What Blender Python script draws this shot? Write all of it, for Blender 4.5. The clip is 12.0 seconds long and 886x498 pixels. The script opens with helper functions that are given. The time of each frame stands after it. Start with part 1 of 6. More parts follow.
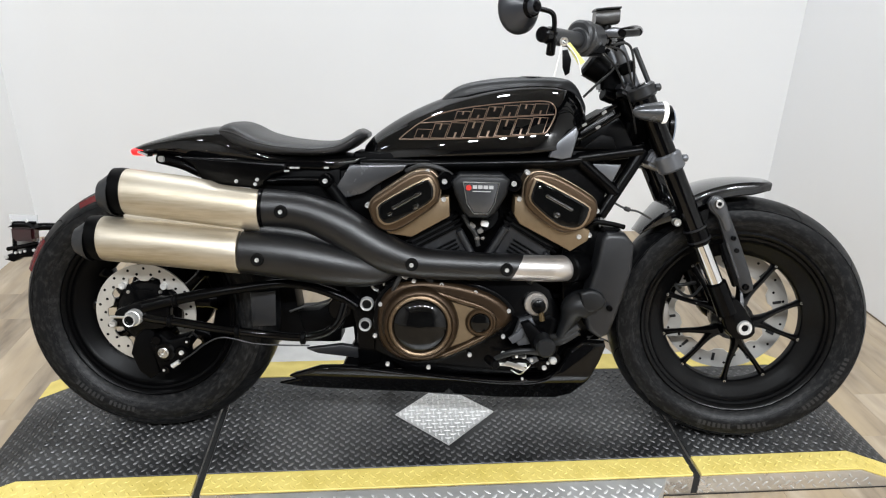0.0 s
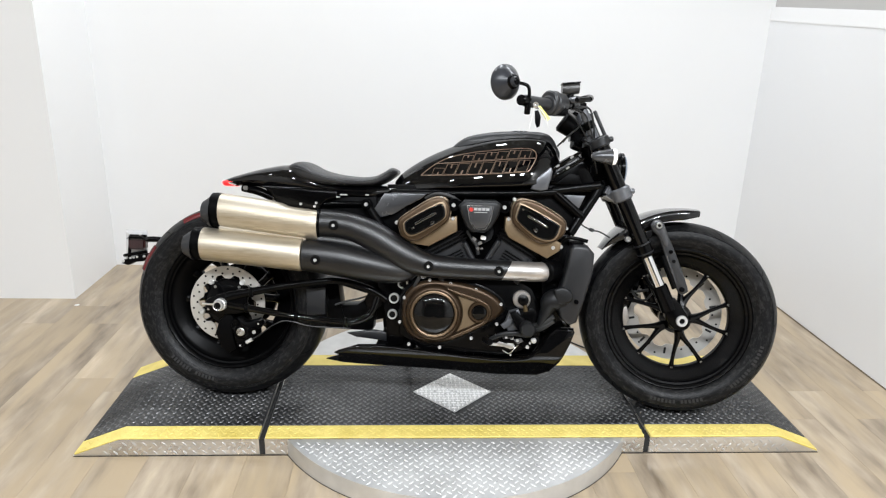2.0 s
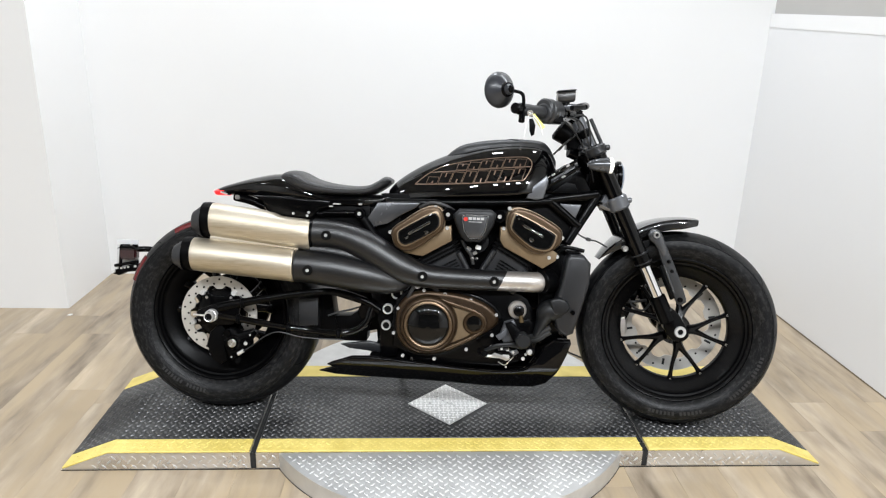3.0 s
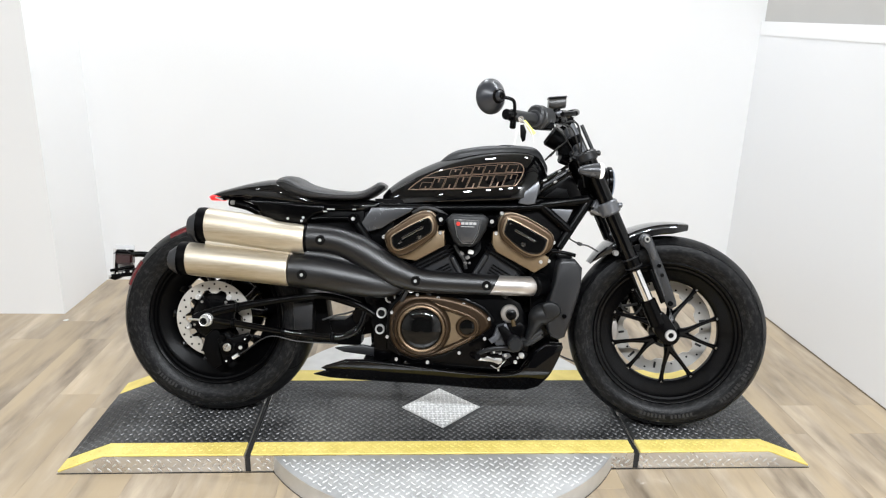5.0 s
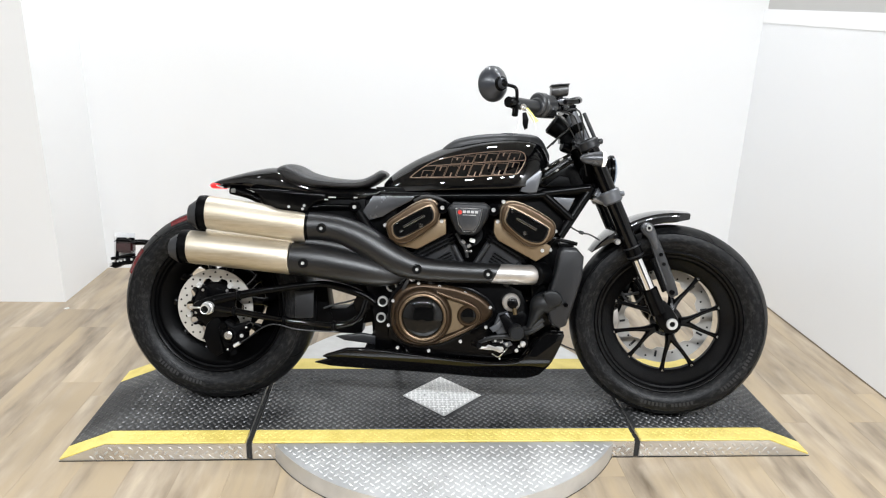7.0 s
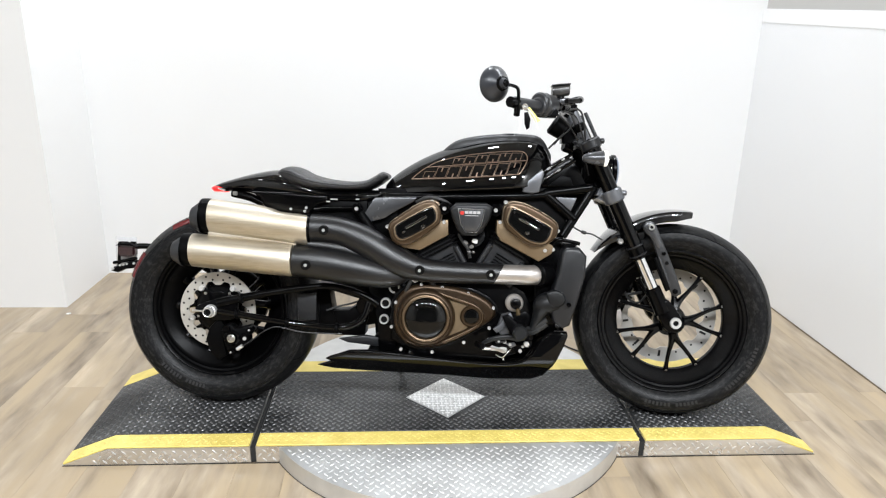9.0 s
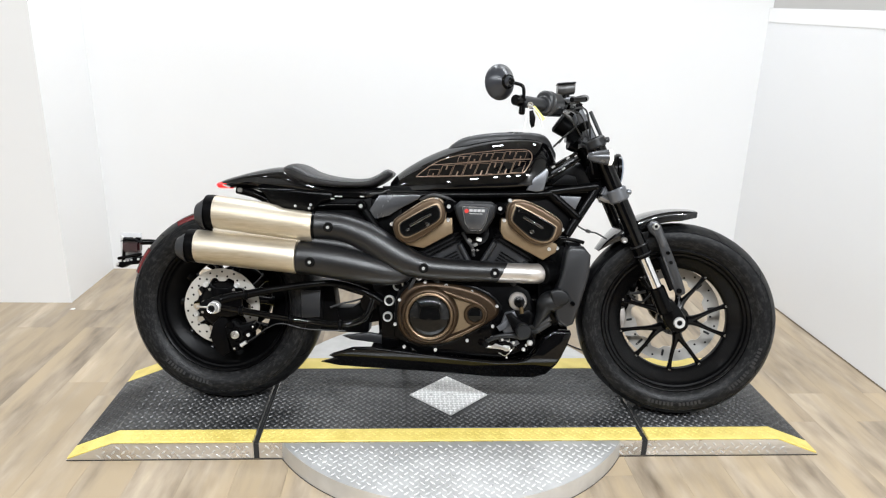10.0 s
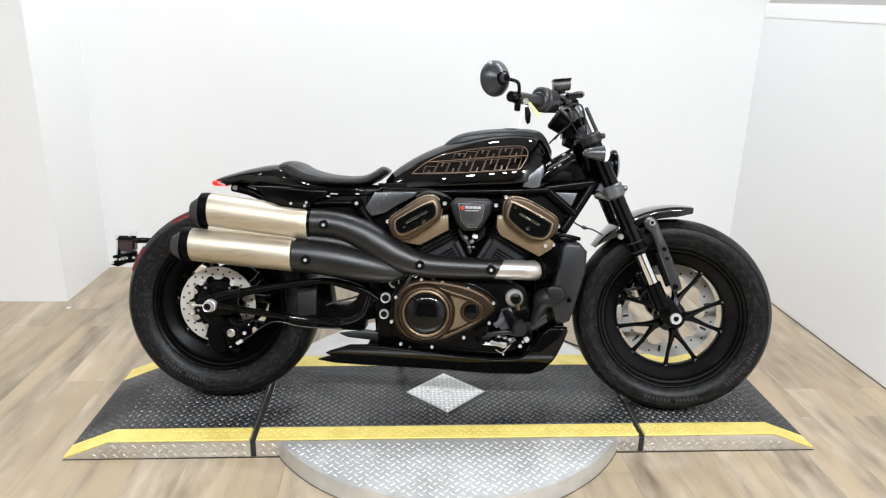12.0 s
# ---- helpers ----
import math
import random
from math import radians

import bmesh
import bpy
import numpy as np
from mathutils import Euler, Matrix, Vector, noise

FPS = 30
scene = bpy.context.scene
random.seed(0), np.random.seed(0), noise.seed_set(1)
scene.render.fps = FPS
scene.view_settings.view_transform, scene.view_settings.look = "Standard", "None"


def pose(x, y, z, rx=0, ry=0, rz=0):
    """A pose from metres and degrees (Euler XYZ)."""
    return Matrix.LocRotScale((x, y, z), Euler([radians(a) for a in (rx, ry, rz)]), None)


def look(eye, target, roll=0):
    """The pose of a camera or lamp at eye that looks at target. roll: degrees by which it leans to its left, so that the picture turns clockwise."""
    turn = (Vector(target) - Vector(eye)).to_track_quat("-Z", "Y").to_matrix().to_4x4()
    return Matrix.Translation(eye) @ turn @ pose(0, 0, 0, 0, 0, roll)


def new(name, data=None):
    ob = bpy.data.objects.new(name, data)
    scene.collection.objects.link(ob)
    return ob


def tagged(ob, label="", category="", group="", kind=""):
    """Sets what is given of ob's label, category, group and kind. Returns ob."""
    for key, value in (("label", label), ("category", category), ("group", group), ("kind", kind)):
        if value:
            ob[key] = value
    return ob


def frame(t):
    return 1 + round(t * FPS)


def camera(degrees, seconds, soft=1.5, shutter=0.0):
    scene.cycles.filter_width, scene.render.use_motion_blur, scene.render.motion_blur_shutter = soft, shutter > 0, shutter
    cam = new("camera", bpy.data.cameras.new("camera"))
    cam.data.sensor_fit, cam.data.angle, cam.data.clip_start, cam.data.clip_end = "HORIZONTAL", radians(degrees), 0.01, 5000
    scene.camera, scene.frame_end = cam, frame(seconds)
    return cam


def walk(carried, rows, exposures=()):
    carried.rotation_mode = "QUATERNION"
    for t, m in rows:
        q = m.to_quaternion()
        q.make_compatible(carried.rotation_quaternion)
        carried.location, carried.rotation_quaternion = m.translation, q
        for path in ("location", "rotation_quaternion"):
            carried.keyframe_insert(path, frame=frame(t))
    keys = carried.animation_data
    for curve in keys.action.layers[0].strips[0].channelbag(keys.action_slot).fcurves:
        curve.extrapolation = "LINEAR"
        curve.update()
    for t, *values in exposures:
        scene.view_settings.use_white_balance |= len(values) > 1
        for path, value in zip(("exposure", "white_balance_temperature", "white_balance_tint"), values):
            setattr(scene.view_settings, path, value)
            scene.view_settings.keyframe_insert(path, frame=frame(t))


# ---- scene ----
cam = camera(65.7, 12.0, soft=1.2)
PATH = [
    (0, (-0.158, -1.302, 1.259), (0.006, 0.526, 0.464), 1.4),
    (0.2, (-0.138, -1.432, 1.258), (0.007, 0.426, 0.531), 1.9),
    (0.3, (-0.122, -1.49, 1.265), (-0.027, 0.375, 0.548), 2.6),
    (0.4, (-0.122, -1.54, 1.274), (-0.048, 0.318, 0.490), 2.8),
    (0.5, (-0.123, -1.585, 1.284), (-0.061, 0.27, 0.539), 2.7),
    (0.7, (-0.126, -1.696, 1.279), (-0.058, 0.193, 0.626), 1.9),
    (0.8, (-0.146, -1.745, 1.287), (-0.054, 0.156, 0.671), 1.4),
    (1, (-0.168, -1.815, 1.297), (-0.069, 0.082, 0.671), 0.8),
    (1.5, (-0.218, -1.912, 1.299), (-0.107, -0.01, 0.693), 1.1),
    (2, (-0.178, -1.888, 1.307), (-0.064, 0.011, 0.69), 1.7),
    (2.5, (-0.157, -1.866, 1.307), (-0.053, 0.037, 0.701), 1.6),
    (3, (-0.153, -1.855, 1.308), (-0.044, 0.05, 0.709), 1.6),
    (5, (-0.142, -1.881, 1.309), (-0.024, 0.029, 0.729), 1.6),
    (5.5, (-0.139, -1.884, 1.302), (-0.012, 0.023, 0.711), 1.7),
    (6, (-0.136, -1.882, 1.309), (-0.013, 0.022, 0.707), 1.7),
    (6.5, (-0.143, -1.884, 1.301), (-0.024, 0.021, 0.701), 1.9),
    (7, (-0.147, -1.877, 1.305), (-0.028, 0.024, 0.695), 1.7),
    (9, (-0.155, -1.877, 1.295), (-0.036, 0.027, 0.696), 1.2),
    (9.5, (-0.157, -1.879, 1.297), (-0.044, 0.025, 0.695), 1.4),
    (10, (-0.158, -1.878, 1.294), (-0.048, 0.025, 0.69), 1.5),
    (10.5, (-0.152, -1.878, 1.296), (-0.042, 0.023, 0.686), 1.3),
    (11, (-0.151, -1.879, 1.298), (-0.036, 0.022, 0.685), 1.3),
    (11.5, (-0.151, -1.878, 1.295), (-0.035, 0.024, 0.686), 1.3),
    (12, (-0.153, -1.874, 1.295), (-0.036, 0.026, 0.681), 1.3),
]
walk(cam, [(t, look(eye, target, roll)) for t, eye, target, roll in PATH],
     exposures=[(0, -0.16), (0.5, -0.14), (1.5, -0.08), (3.0, -0.04), (5.0, 0.04), (6.5, 0.07), (9.5, 0.07), (12.0, 0.0)])

# ---- world and lights ----
world = bpy.data.worlds.new("world")
scene.world = world
world.use_nodes = True
world.node_tree.nodes["Background"].inputs[0].default_value = (0.9, 0.95, 1.0, 1)
world.node_tree.nodes["Background"].inputs[1].default_value = 0.02


CEIL = 3.3
# y 1.20 row is placed, and x -2.9 lamp added, to brighten walls
LAMPS = [(-1.15, 1.20, 22), (0.0, 1.20, 23), (1.1, 1.20, 21), (-2.9, -0.5, 9),
         (-2.4, -2.75, 38), (-1.3, -2.75, 64), (-0.52, -2.75, 64), (0.26, -2.75, 64), (0.80, -2.75, 66), (1.55, -2.75, 88)]
for lx, ly, watts in LAMPS:
    ld = bpy.data.lights.new("panel_light", "AREA")
    ld.shape, ld.size, ld.size_y = "RECTANGLE", 0.22, 0.11
    ld.energy, ld.color = watts, (0.90, 0.945, 1.0)
    lo = new("panel_light", ld)
    lo.matrix_world = look((lx, ly, CEIL - 0.07), (lx, ly, 0))


# ---- materials ----
def mat(name, color, rough=0.5, metal=0.0, var=0.12, scale=30.0, bump=0.0, bscale=200.0, coat=0.0, coat_rough=0.03,
        emit=None, stretch=(1, 1, 1), color2=None, rvar=0.1, spec=0.5, per_object=0.0, tint=None, tint_scale=5.0, tint_stretch=(1, 1, 1)):
    """A surface with colour, roughness and relief that vary at two scales."""
    m = bpy.data.materials.new(name)
    m.use_nodes = True
    nt = m.node_tree
    b = nt.nodes["Principled BSDF"]
    tc = nt.nodes.new("ShaderNodeTexCoord")
    mp = nt.nodes.new("ShaderNodeMapping")
    mp.inputs["Scale"].default_value = stretch
    nt.links.new(tc.outputs["Object"], mp.inputs["Vector"])
    if per_object:
        info = nt.nodes.new("ShaderNodeObjectInfo")
        off = nt.nodes.new("ShaderNodeVectorMath")
        off.operation = "SCALE"
        off.inputs[0].default_value = (7.3, 11.9, 5.1)
        nt.links.new(info.outputs["Random"], off.inputs["Scale"])
        nt.links.new(off.outputs[0], mp.inputs["Location"])
    n1 = nt.nodes.new("ShaderNodeTexNoise")
    n1.inputs["Scale"].default_value = scale
    n1.inputs["Detail"].default_value = 6
    n2 = nt.nodes.new("ShaderNodeTexNoise")
    n2.inputs["Scale"].default_value = scale * 0.13
    n2.inputs["Detail"].default_value = 3
    for n in (n1, n2):
        nt.links.new(mp.outputs[0], n.inputs["Vector"])
    mix = nt.nodes.new("ShaderNodeMath")
    mix.operation = "MULTIPLY_ADD"
    mix.inputs[1].default_value = 0.5
    nt.links.new(n1.outputs[0], mix.inputs[0])
    half = nt.nodes.new("ShaderNodeMath")
    half.operation = "MULTIPLY"
    half.inputs[1].default_value = 0.5
    nt.links.new(n2.outputs[0], half.inputs[0])
    nt.links.new(half.outputs[0], mix.inputs[2])
    ramp = nt.nodes.new("ShaderNodeValToRGB")
    lo_c = [c * (1 - var) for c in color]
    hi_c = [min(1, c * (1 + var)) for c in (color2 or color)]
    ramp.color_ramp.elements[0].position, ramp.color_ramp.elements[0].color = 0.3, (*lo_c, 1)
    ramp.color_ramp.elements[1].position, ramp.color_ramp.elements[1].color = 0.7, (*hi_c, 1)
    nt.links.new(mix.outputs[0], ramp.inputs[0])
    out = ramp.outputs[0]
    if tint:
        mp2 = nt.nodes.new("ShaderNodeMapping")
        mp2.inputs["Scale"].default_value = tint_stretch
        nt.links.new(mp.outputs[0], mp2.inputs["Vector"])
        n4 = nt.nodes.new("ShaderNodeTexNoise")
        n4.inputs["Scale"].default_value = tint_scale
        n4.inputs["Detail"].default_value = 5
        n4.inputs["Roughness"].default_value = 0.6
        nt.links.new(mp2.outputs[0], n4.inputs["Vector"])
        r4 = nt.nodes.new("ShaderNodeValToRGB")
        r4.color_ramp.elements[0].position, r4.color_ramp.elements[1].position = 0.42, 0.62
        nt.links.new(n4.outputs[0], r4.inputs[0])
        mx = nt.nodes.new("ShaderNodeMix")
        mx.data_type = "RGBA"
        nt.links.new(r4.outputs[0], mx.inputs[0])
        nt.links.new(out, mx.inputs[6])
        mx.inputs[7].default_value = (*tint, 1)
        out = mx.outputs[2]
    if per_object:
        hsv = nt.nodes.new("ShaderNodeHueSaturation")
        mr = nt.nodes.new("ShaderNodeMapRange")
        mr.inputs["To Min"].default_value, mr.inputs["To Max"].default_value = 1 - per_object, 1 + per_object
        nt.links.new(info.outputs["Random"], mr.inputs["Value"])
        nt.links.new(mr.outputs[0], hsv.inputs["Value"])
        nt.links.new(out, hsv.inputs["Color"])
        out = hsv.outputs[0]
    nt.links.new(out, b.inputs["Base Color"])
    rr = nt.nodes.new("ShaderNodeMapRange")
    rr.inputs["To Min"].default_value, rr.inputs["To Max"].default_value = max(0.02, rough - rvar), min(1, rough + rvar)
    nt.links.new(mix.outputs[0], rr.inputs["Value"])
    nt.links.new(rr.outputs[0], b.inputs["Roughness"])
    b.inputs["Metallic"].default_value = metal
    b.inputs["Specular IOR Level"].default_value = spec
    b.inputs["Coat Weight"].default_value = coat
    b.inputs["Coat Roughness"].default_value = coat_rough
    if bump:
        n3 = nt.nodes.new("ShaderNodeTexNoise")
        n3.inputs["Scale"].default_value = bscale
        n3.inputs["Detail"].default_value = 4
        nt.links.new(mp.outputs[0], n3.inputs["Vector"])
        bp = nt.nodes.new("ShaderNodeBump")
        bp.inputs["Strength"].default_value = bump
        bp.inputs["Distance"].default_value = 0.002
        nt.links.new(n3.outputs[0], bp.inputs["Height"])
        nt.links.new(bp.outputs[0], b.inputs["Normal"])
    if emit:
        b.inputs["Emission Color"].default_value = (*emit[:3], 1)
        b.inputs["Emission Strength"].default_value = emit[3]
    return m


WALL = mat("white_wall_paint", (0.80, 0.80, 0.798), 0.5, var=0.01, scale=3, rvar=0.05)
# satin finish; base also set under WALL to carry the side wall's shade
PANEL = mat("satin_white_panel_shaded", (0.752, 0.755, 0.760), 0.33, var=0.006, scale=2, rvar=0.04)
SHOWROOM = mat("dark_unlit_room", (0.055, 0.054, 0.056), 0.7, var=0.1, scale=5)
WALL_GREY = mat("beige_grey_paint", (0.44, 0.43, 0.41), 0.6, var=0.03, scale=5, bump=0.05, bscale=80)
CEILING = mat("unseen_ceiling_grey", (0.42, 0.415, 0.40), 0.8, var=0.04, scale=20, bump=0.1)
PLANK = mat("vinyl_oak", (0.130, 0.092, 0.056), 0.36, var=0.3, scale=11, color2=(0.425, 0.352, 0.262), stretch=(2.0, 0.42, 1), bump=0.10, bscale=60, per_object=0.08, rvar=0.12,
            tint=(0.375, 0.292, 0.190), tint_scale=3.0, tint_stretch=(1.6, 1.0, 1))
UNDER = mat("floor_joint", (0.15, 0.115, 0.075), 0.8)
GAP = mat("dark_gap", (0.012, 0.012, 0.012), 0.8)
RUBBER_MAT = mat("black_rubber_mat", (0.009, 0.0093, 0.0098), 0.42, spec=0.45, var=0.5, scale=14, bump=0.15, bscale=150, rvar=0.12, tint=(0.044, 0.044, 0.044), tint_scale=2.2, tint_stretch=(1, 1.6, 1))
TREAD_BLACK = mat("worn_black_tread", (0.034, 0.035, 0.036), 0.36, spec=0.6, var=0.5, scale=20, rvar=0.1, tint=(0.115, 0.115, 0.114), tint_scale=2.2, tint_stretch=(1, 1.6, 1))
YELLOW = mat("yellow_safety_paint", (0.69, 0.535, 0.12), 0.5, var=0.14, scale=18, bump=0.08, color2=(0.73, 0.60, 0.19))
PLATE_STEEL = mat("bright_tread_plate", (0.62, 0.62, 0.61), 0.36, metal=0.6, var=0.16, scale=16, bump=0.06, rvar=0.12)
SIDE_STEEL = mat("brushed_plate_edge", (0.68, 0.66, 0.63), 0.28, metal=0.9, var=0.16, scale=12, bump=0.06, rvar=0.1)
TREAD_BRIGHT = mat("polished_tread", (0.84, 0.84, 0.83), 0.28, metal=0.45, var=0.08, scale=30)
GLOSS = mat("gloss_black_paint", (0.0012, 0.0012, 0.0014), 0.18, var=0.1, spec=0.0, coat=0.55, coat_rough=0.02, rvar=0.03)
TANK_PAINT = mat("deep_gloss_black_paint", (0.0015, 0.0015, 0.0017), 0.16, var=0.1, spec=0.0, coat=0.95, coat_rough=0.015, rvar=0.03)
SATIN = mat("satin_black_metal", (0.0010, 0.0010, 0.0012), 0.22, spec=0.11, var=0.2, scale=40, bump=0.04, rvar=0.08)
MATT = mat("matt_black_plastic", (0.0014, 0.0014, 0.0016), 0.40, spec=0.055, var=0.2, scale=60, bump=0.12, bscale=600)
SHIELD = mat("dark_grey_ceramic_coat", (0.0042, 0.0042, 0.0046), 0.36, spec=0.52, var=0.25, scale=90, bump=0.2, bscale=420, rvar=0.06)
CHAMP = mat("brushed_champagne_metal", (0.43, 0.365, 0.265), 0.46, metal=0.85, var=0.08, scale=60, stretch=(0.4, 4, 4), color2=(0.56, 0.495, 0.385), bump=0.14, bscale=260, rvar=0.08, tint=(0.58, 0.53, 0.44), tint_scale=5.0)
PIPE = mat("brushed_steel_pipe", (0.54, 0.51, 0.48), 0.38, metal=0.85, var=0.12, scale=30, rvar=0.06)
BRONZE = mat("bronze_powder_coat", (0.067, 0.042, 0.0225), 0.36, metal=0.75, var=0.12, scale=60, bump=0.10, bscale=500, coat=0.15, coat_rough=0.25, rvar=0.05)
# darker copy of BRONZE for the shade on the cover's sloping sides
BRONZE_SHADED = mat("shaded_bronze_powder_coat", (0.041, 0.0248, 0.0132), 0.36, metal=0.7, var=0.14, scale=60, bump=0.10, bscale=500, rvar=0.05)
BRONZE_PALE = mat("pale_bronze_powder_coat", (0.185, 0.134, 0.080), 0.42, metal=0.6, var=0.12, scale=60, bump=0.10, bscale=500, rvar=0.05)
BRONZE_RING = mat("bronze_cover_ring", (0.115, 0.078, 0.046), 0.34, metal=0.75, var=0.12, scale=60, bump=0.08, bscale=500)
BRONZE_EDGE = mat("machined_bronze_edge", (0.22, 0.165, 0.11), 0.35, metal=0.7, var=0.1, scale=60)
DECAL = mat("bronze_tank_graphic", (0.17, 0.112, 0.078), 0.32, metal=0.45, var=0.08, scale=40, coat=0.6)


def tyre_mat(name, cx, cz):
    """Black rubber with dusty scuffs that run round the axle at (cx, cz)."""
    m = mat(name, (0.0030, 0.0032, 0.0037), 0.42, spec=0.18, var=0.5, scale=26, bump=0.14, bscale=120, rvar=0.12)
    nt = m.node_tree
    bsdf = nt.nodes["Principled BSDF"]
    base = bsdf.inputs["Base Color"].links[0].from_socket
    tc = nt.nodes.new("ShaderNodeTexCoord")
    sep = nt.nodes.new("ShaderNodeSeparateXYZ")
    nt.links.new(tc.outputs["Object"], sep.inputs[0])

    def math_node(op, p, q):
        nd = nt.nodes.new("ShaderNodeMath")
        nd.operation = op
        for i, v in enumerate((p, q)):
            if isinstance(v, (int, float)):
                nd.inputs[i].default_value = v
            else:
                nt.links.new(v, nd.inputs[i])
        return nd.outputs[0]

    dx, dz = math_node("SUBTRACT", sep.outputs[0], cx), math_node("SUBTRACT", sep.outputs[2], cz)
    r = math_node("SQRT", math_node("ADD", math_node("MULTIPLY", dx, dx), math_node("MULTIPLY", dz, dz)), 0.0)
    ang = math_node("ARCTAN2", dz, dx)
    comb = nt.nodes.new("ShaderNodeCombineXYZ")
    nt.links.new(math_node("MULTIPLY", r, 130.0), comb.inputs[0])
    nt.links.new(math_node("MULTIPLY", ang, 15.0), comb.inputs[1])
    nt.links.new(math_node("MULTIPLY", sep.outputs[1], 70.0), comb.inputs[2])
    streak = nt.nodes.new("ShaderNodeTexNoise")
    streak.inputs["Scale"].default_value = 1.0
    streak.inputs["Detail"].default_value = 7
    streak.inputs["Roughness"].default_value = 0.65
    nt.links.new(comb.outputs[0], streak.inputs["Vector"])
    ramp = nt.nodes.new("ShaderNodeValToRGB")
    ramp.color_ramp.elements[0].position, ramp.color_ramp.elements[1].position = 0.48, 0.74
    nt.links.new(streak.outputs[0], ramp.inputs[0])
    mx = nt.nodes.new("ShaderNodeMix")
    mx.data_type = "RGBA"
    nt.links.new(ramp.outputs[0], mx.inputs[0])
    nt.links.new(base, mx.inputs[6])
    mx.inputs[7].default_value = (0.030, 0.0295, 0.029, 1)
    nt.links.new(mx.outputs[2], bsdf.inputs["Base Color"])
    return m


TYRE_REAR = tyre_mat("rear_tyre_rubber", 0.0, 0.329)
TYRE_FRONT = tyre_mat("front_tyre_rubber", 1.518, 0.329)
# near-black for the shade in grooves, drilled holes, sockets and bolt recesses
RECESS_SHADE = mat("recess_shade_black", (0.002, 0.002, 0.002), 0.7, spec=0.1)
TYRE_TEXT = mat("raised_tyre_mark", (0.0125, 0.0125, 0.013), 0.55)
WHEEL = mat("satin_black_wheel", (0.0016, 0.0016, 0.0018), 0.25, spec=0.18, var=0.15, scale=30, rvar=0.06)
# WHEEL copied darker and duller, so the rear barrel looks shaded
RIM_REAR = mat("shaded_rear_rim", (0.0010, 0.0010, 0.0012), 0.30, spec=0.07, var=0.15, scale=30, rvar=0.06)
DISC = mat("ground_steel_disc", (0.54, 0.52, 0.48), 0.36, metal=0.55, var=0.16, scale=22, rvar=0.1)
# copy of DISC, less metallic so the shaded front disc reads lit
DISC_FRONT = mat("front_disc_brightened", (0.50, 0.485, 0.455), 0.38, metal=0.3, var=0.14, scale=22, rvar=0.1)
STEEL = mat("zinc_steel", (0.62, 0.61, 0.59), 0.28, metal=1.0, var=0.1, scale=40, rvar=0.08)
CHROME = mat("polished_chrome", (0.75, 0.75, 0.75), 0.08, metal=1.0, var=0.03)
LEATHER = mat("black_vinyl_seat", (0.012, 0.012, 0.013), 0.38, spec=0.5, var=0.2, scale=50, bump=0.3, bscale=450, rvar=0.06)
GREY = mat("grey_satin_cover", (0.125, 0.13, 0.14), 0.33, metal=0.45, var=0.1, scale=30)
GREY_DARK = mat("dark_grey_plastic", (0.0110, 0.0115, 0.0130), 0.38, spec=0.45, var=0.15, scale=40, bump=0.16, bscale=500)
FENDER = mat("fender_black_paint", (0.004, 0.004, 0.0045), 0.25, spec=0.1, var=0.1, coat=0.9, coat_rough=0.05)
GLASS_GLINT = mat("black_glass_glint", (0.002, 0.002, 0.002), 0.05, var=0.05, spec=1.0, coat=1.0, rvar=0.02)
GLASS = mat("black_glass", (0.002, 0.002, 0.002), 0.04, var=0.05, spec=0.30, rvar=0.02)
MIRROR = mat("mirror_glass", (0.85, 0.86, 0.88), 0.03, metal=1.0, var=0.01, rvar=0.01)
MIRROR_BACK = mat("mirror_back_paint", (0.019, 0.021, 0.026), 0.32, spec=0.5, var=0.12, scale=40)
LENS = mat("headlight_lens", (0.05, 0.07, 0.10), 0.06, var=0.1, coat=1.0, emit=(0.75, 0.85, 1.0, 0.25))
LAMP_WHITE = mat("headlight_ring", (0.8, 0.8, 0.78), 0.3, emit=(1.0, 0.95, 0.86, 0.7))
RED_ON = mat("lit_tail_lens", (0.5, 0.01, 0.01), 0.3, emit=(1.0, 0.010, 0.012, 2.4))
RED = mat("red_reflector", (0.022, 0.003, 0.004), 0.25, var=0.2, coat=0.6)
RED_STRIP = mat("red_reflector_strip", (0.105, 0.006, 0.008), 0.25, var=0.3, coat=0.4)
BRACKET = mat("gloss_grey_casting", (0.085, 0.087, 0.092), 0.26, metal=0.6, var=0.12, scale=30)
SMOKE = mat("smoked_reservoir", (0.034, 0.032, 0.030), 0.30, spec=0.4, var=0.2, scale=30)
PEG = mat("worn_rubber_peg", (0.0055, 0.006, 0.0068), 0.42, spec=0.32, var=0.2, scale=60, bump=0.2, bscale=400)
RED_DOT = mat("red_badge_print", (0.55, 0.03, 0.02), 0.4)
PRINT = mat("pale_badge_print", (0.42, 0.42, 0.42), 0.45)
TAG_YELLOW = mat("yellow_tag_card", (0.80, 0.76, 0.22), 0.6)
TAG_WHITE = mat("white_tag_card", (0.80, 0.80, 0.78), 0.6)
CABLE = mat("black_cable", (0.015, 0.015, 0.015), 0.5)
SOCKET = mat("amber_sensor", (0.06, 0.038, 0.012), 0.4)
CLEAR = mat("plate_acrylic", (0.62, 0.62, 0.62), 0.25, var=0.06)
BOLT = mat("bright_bolt", (0.66, 0.655, 0.64), 0.30, metal=0.5)
# grey lifted above black for the glare haze over the bar controls
CONTROL = mat("haze_grey_plastic", (0.017, 0.018, 0.020), 0.42, spec=0.55, var=0.15, scale=40, bump=0.1, bscale=500)
DIFFUSER = mat("lamp_diffuser", (0.9, 0.9, 0.9), 0.5, emit=(1.0, 0.985, 0.965, 3.0))


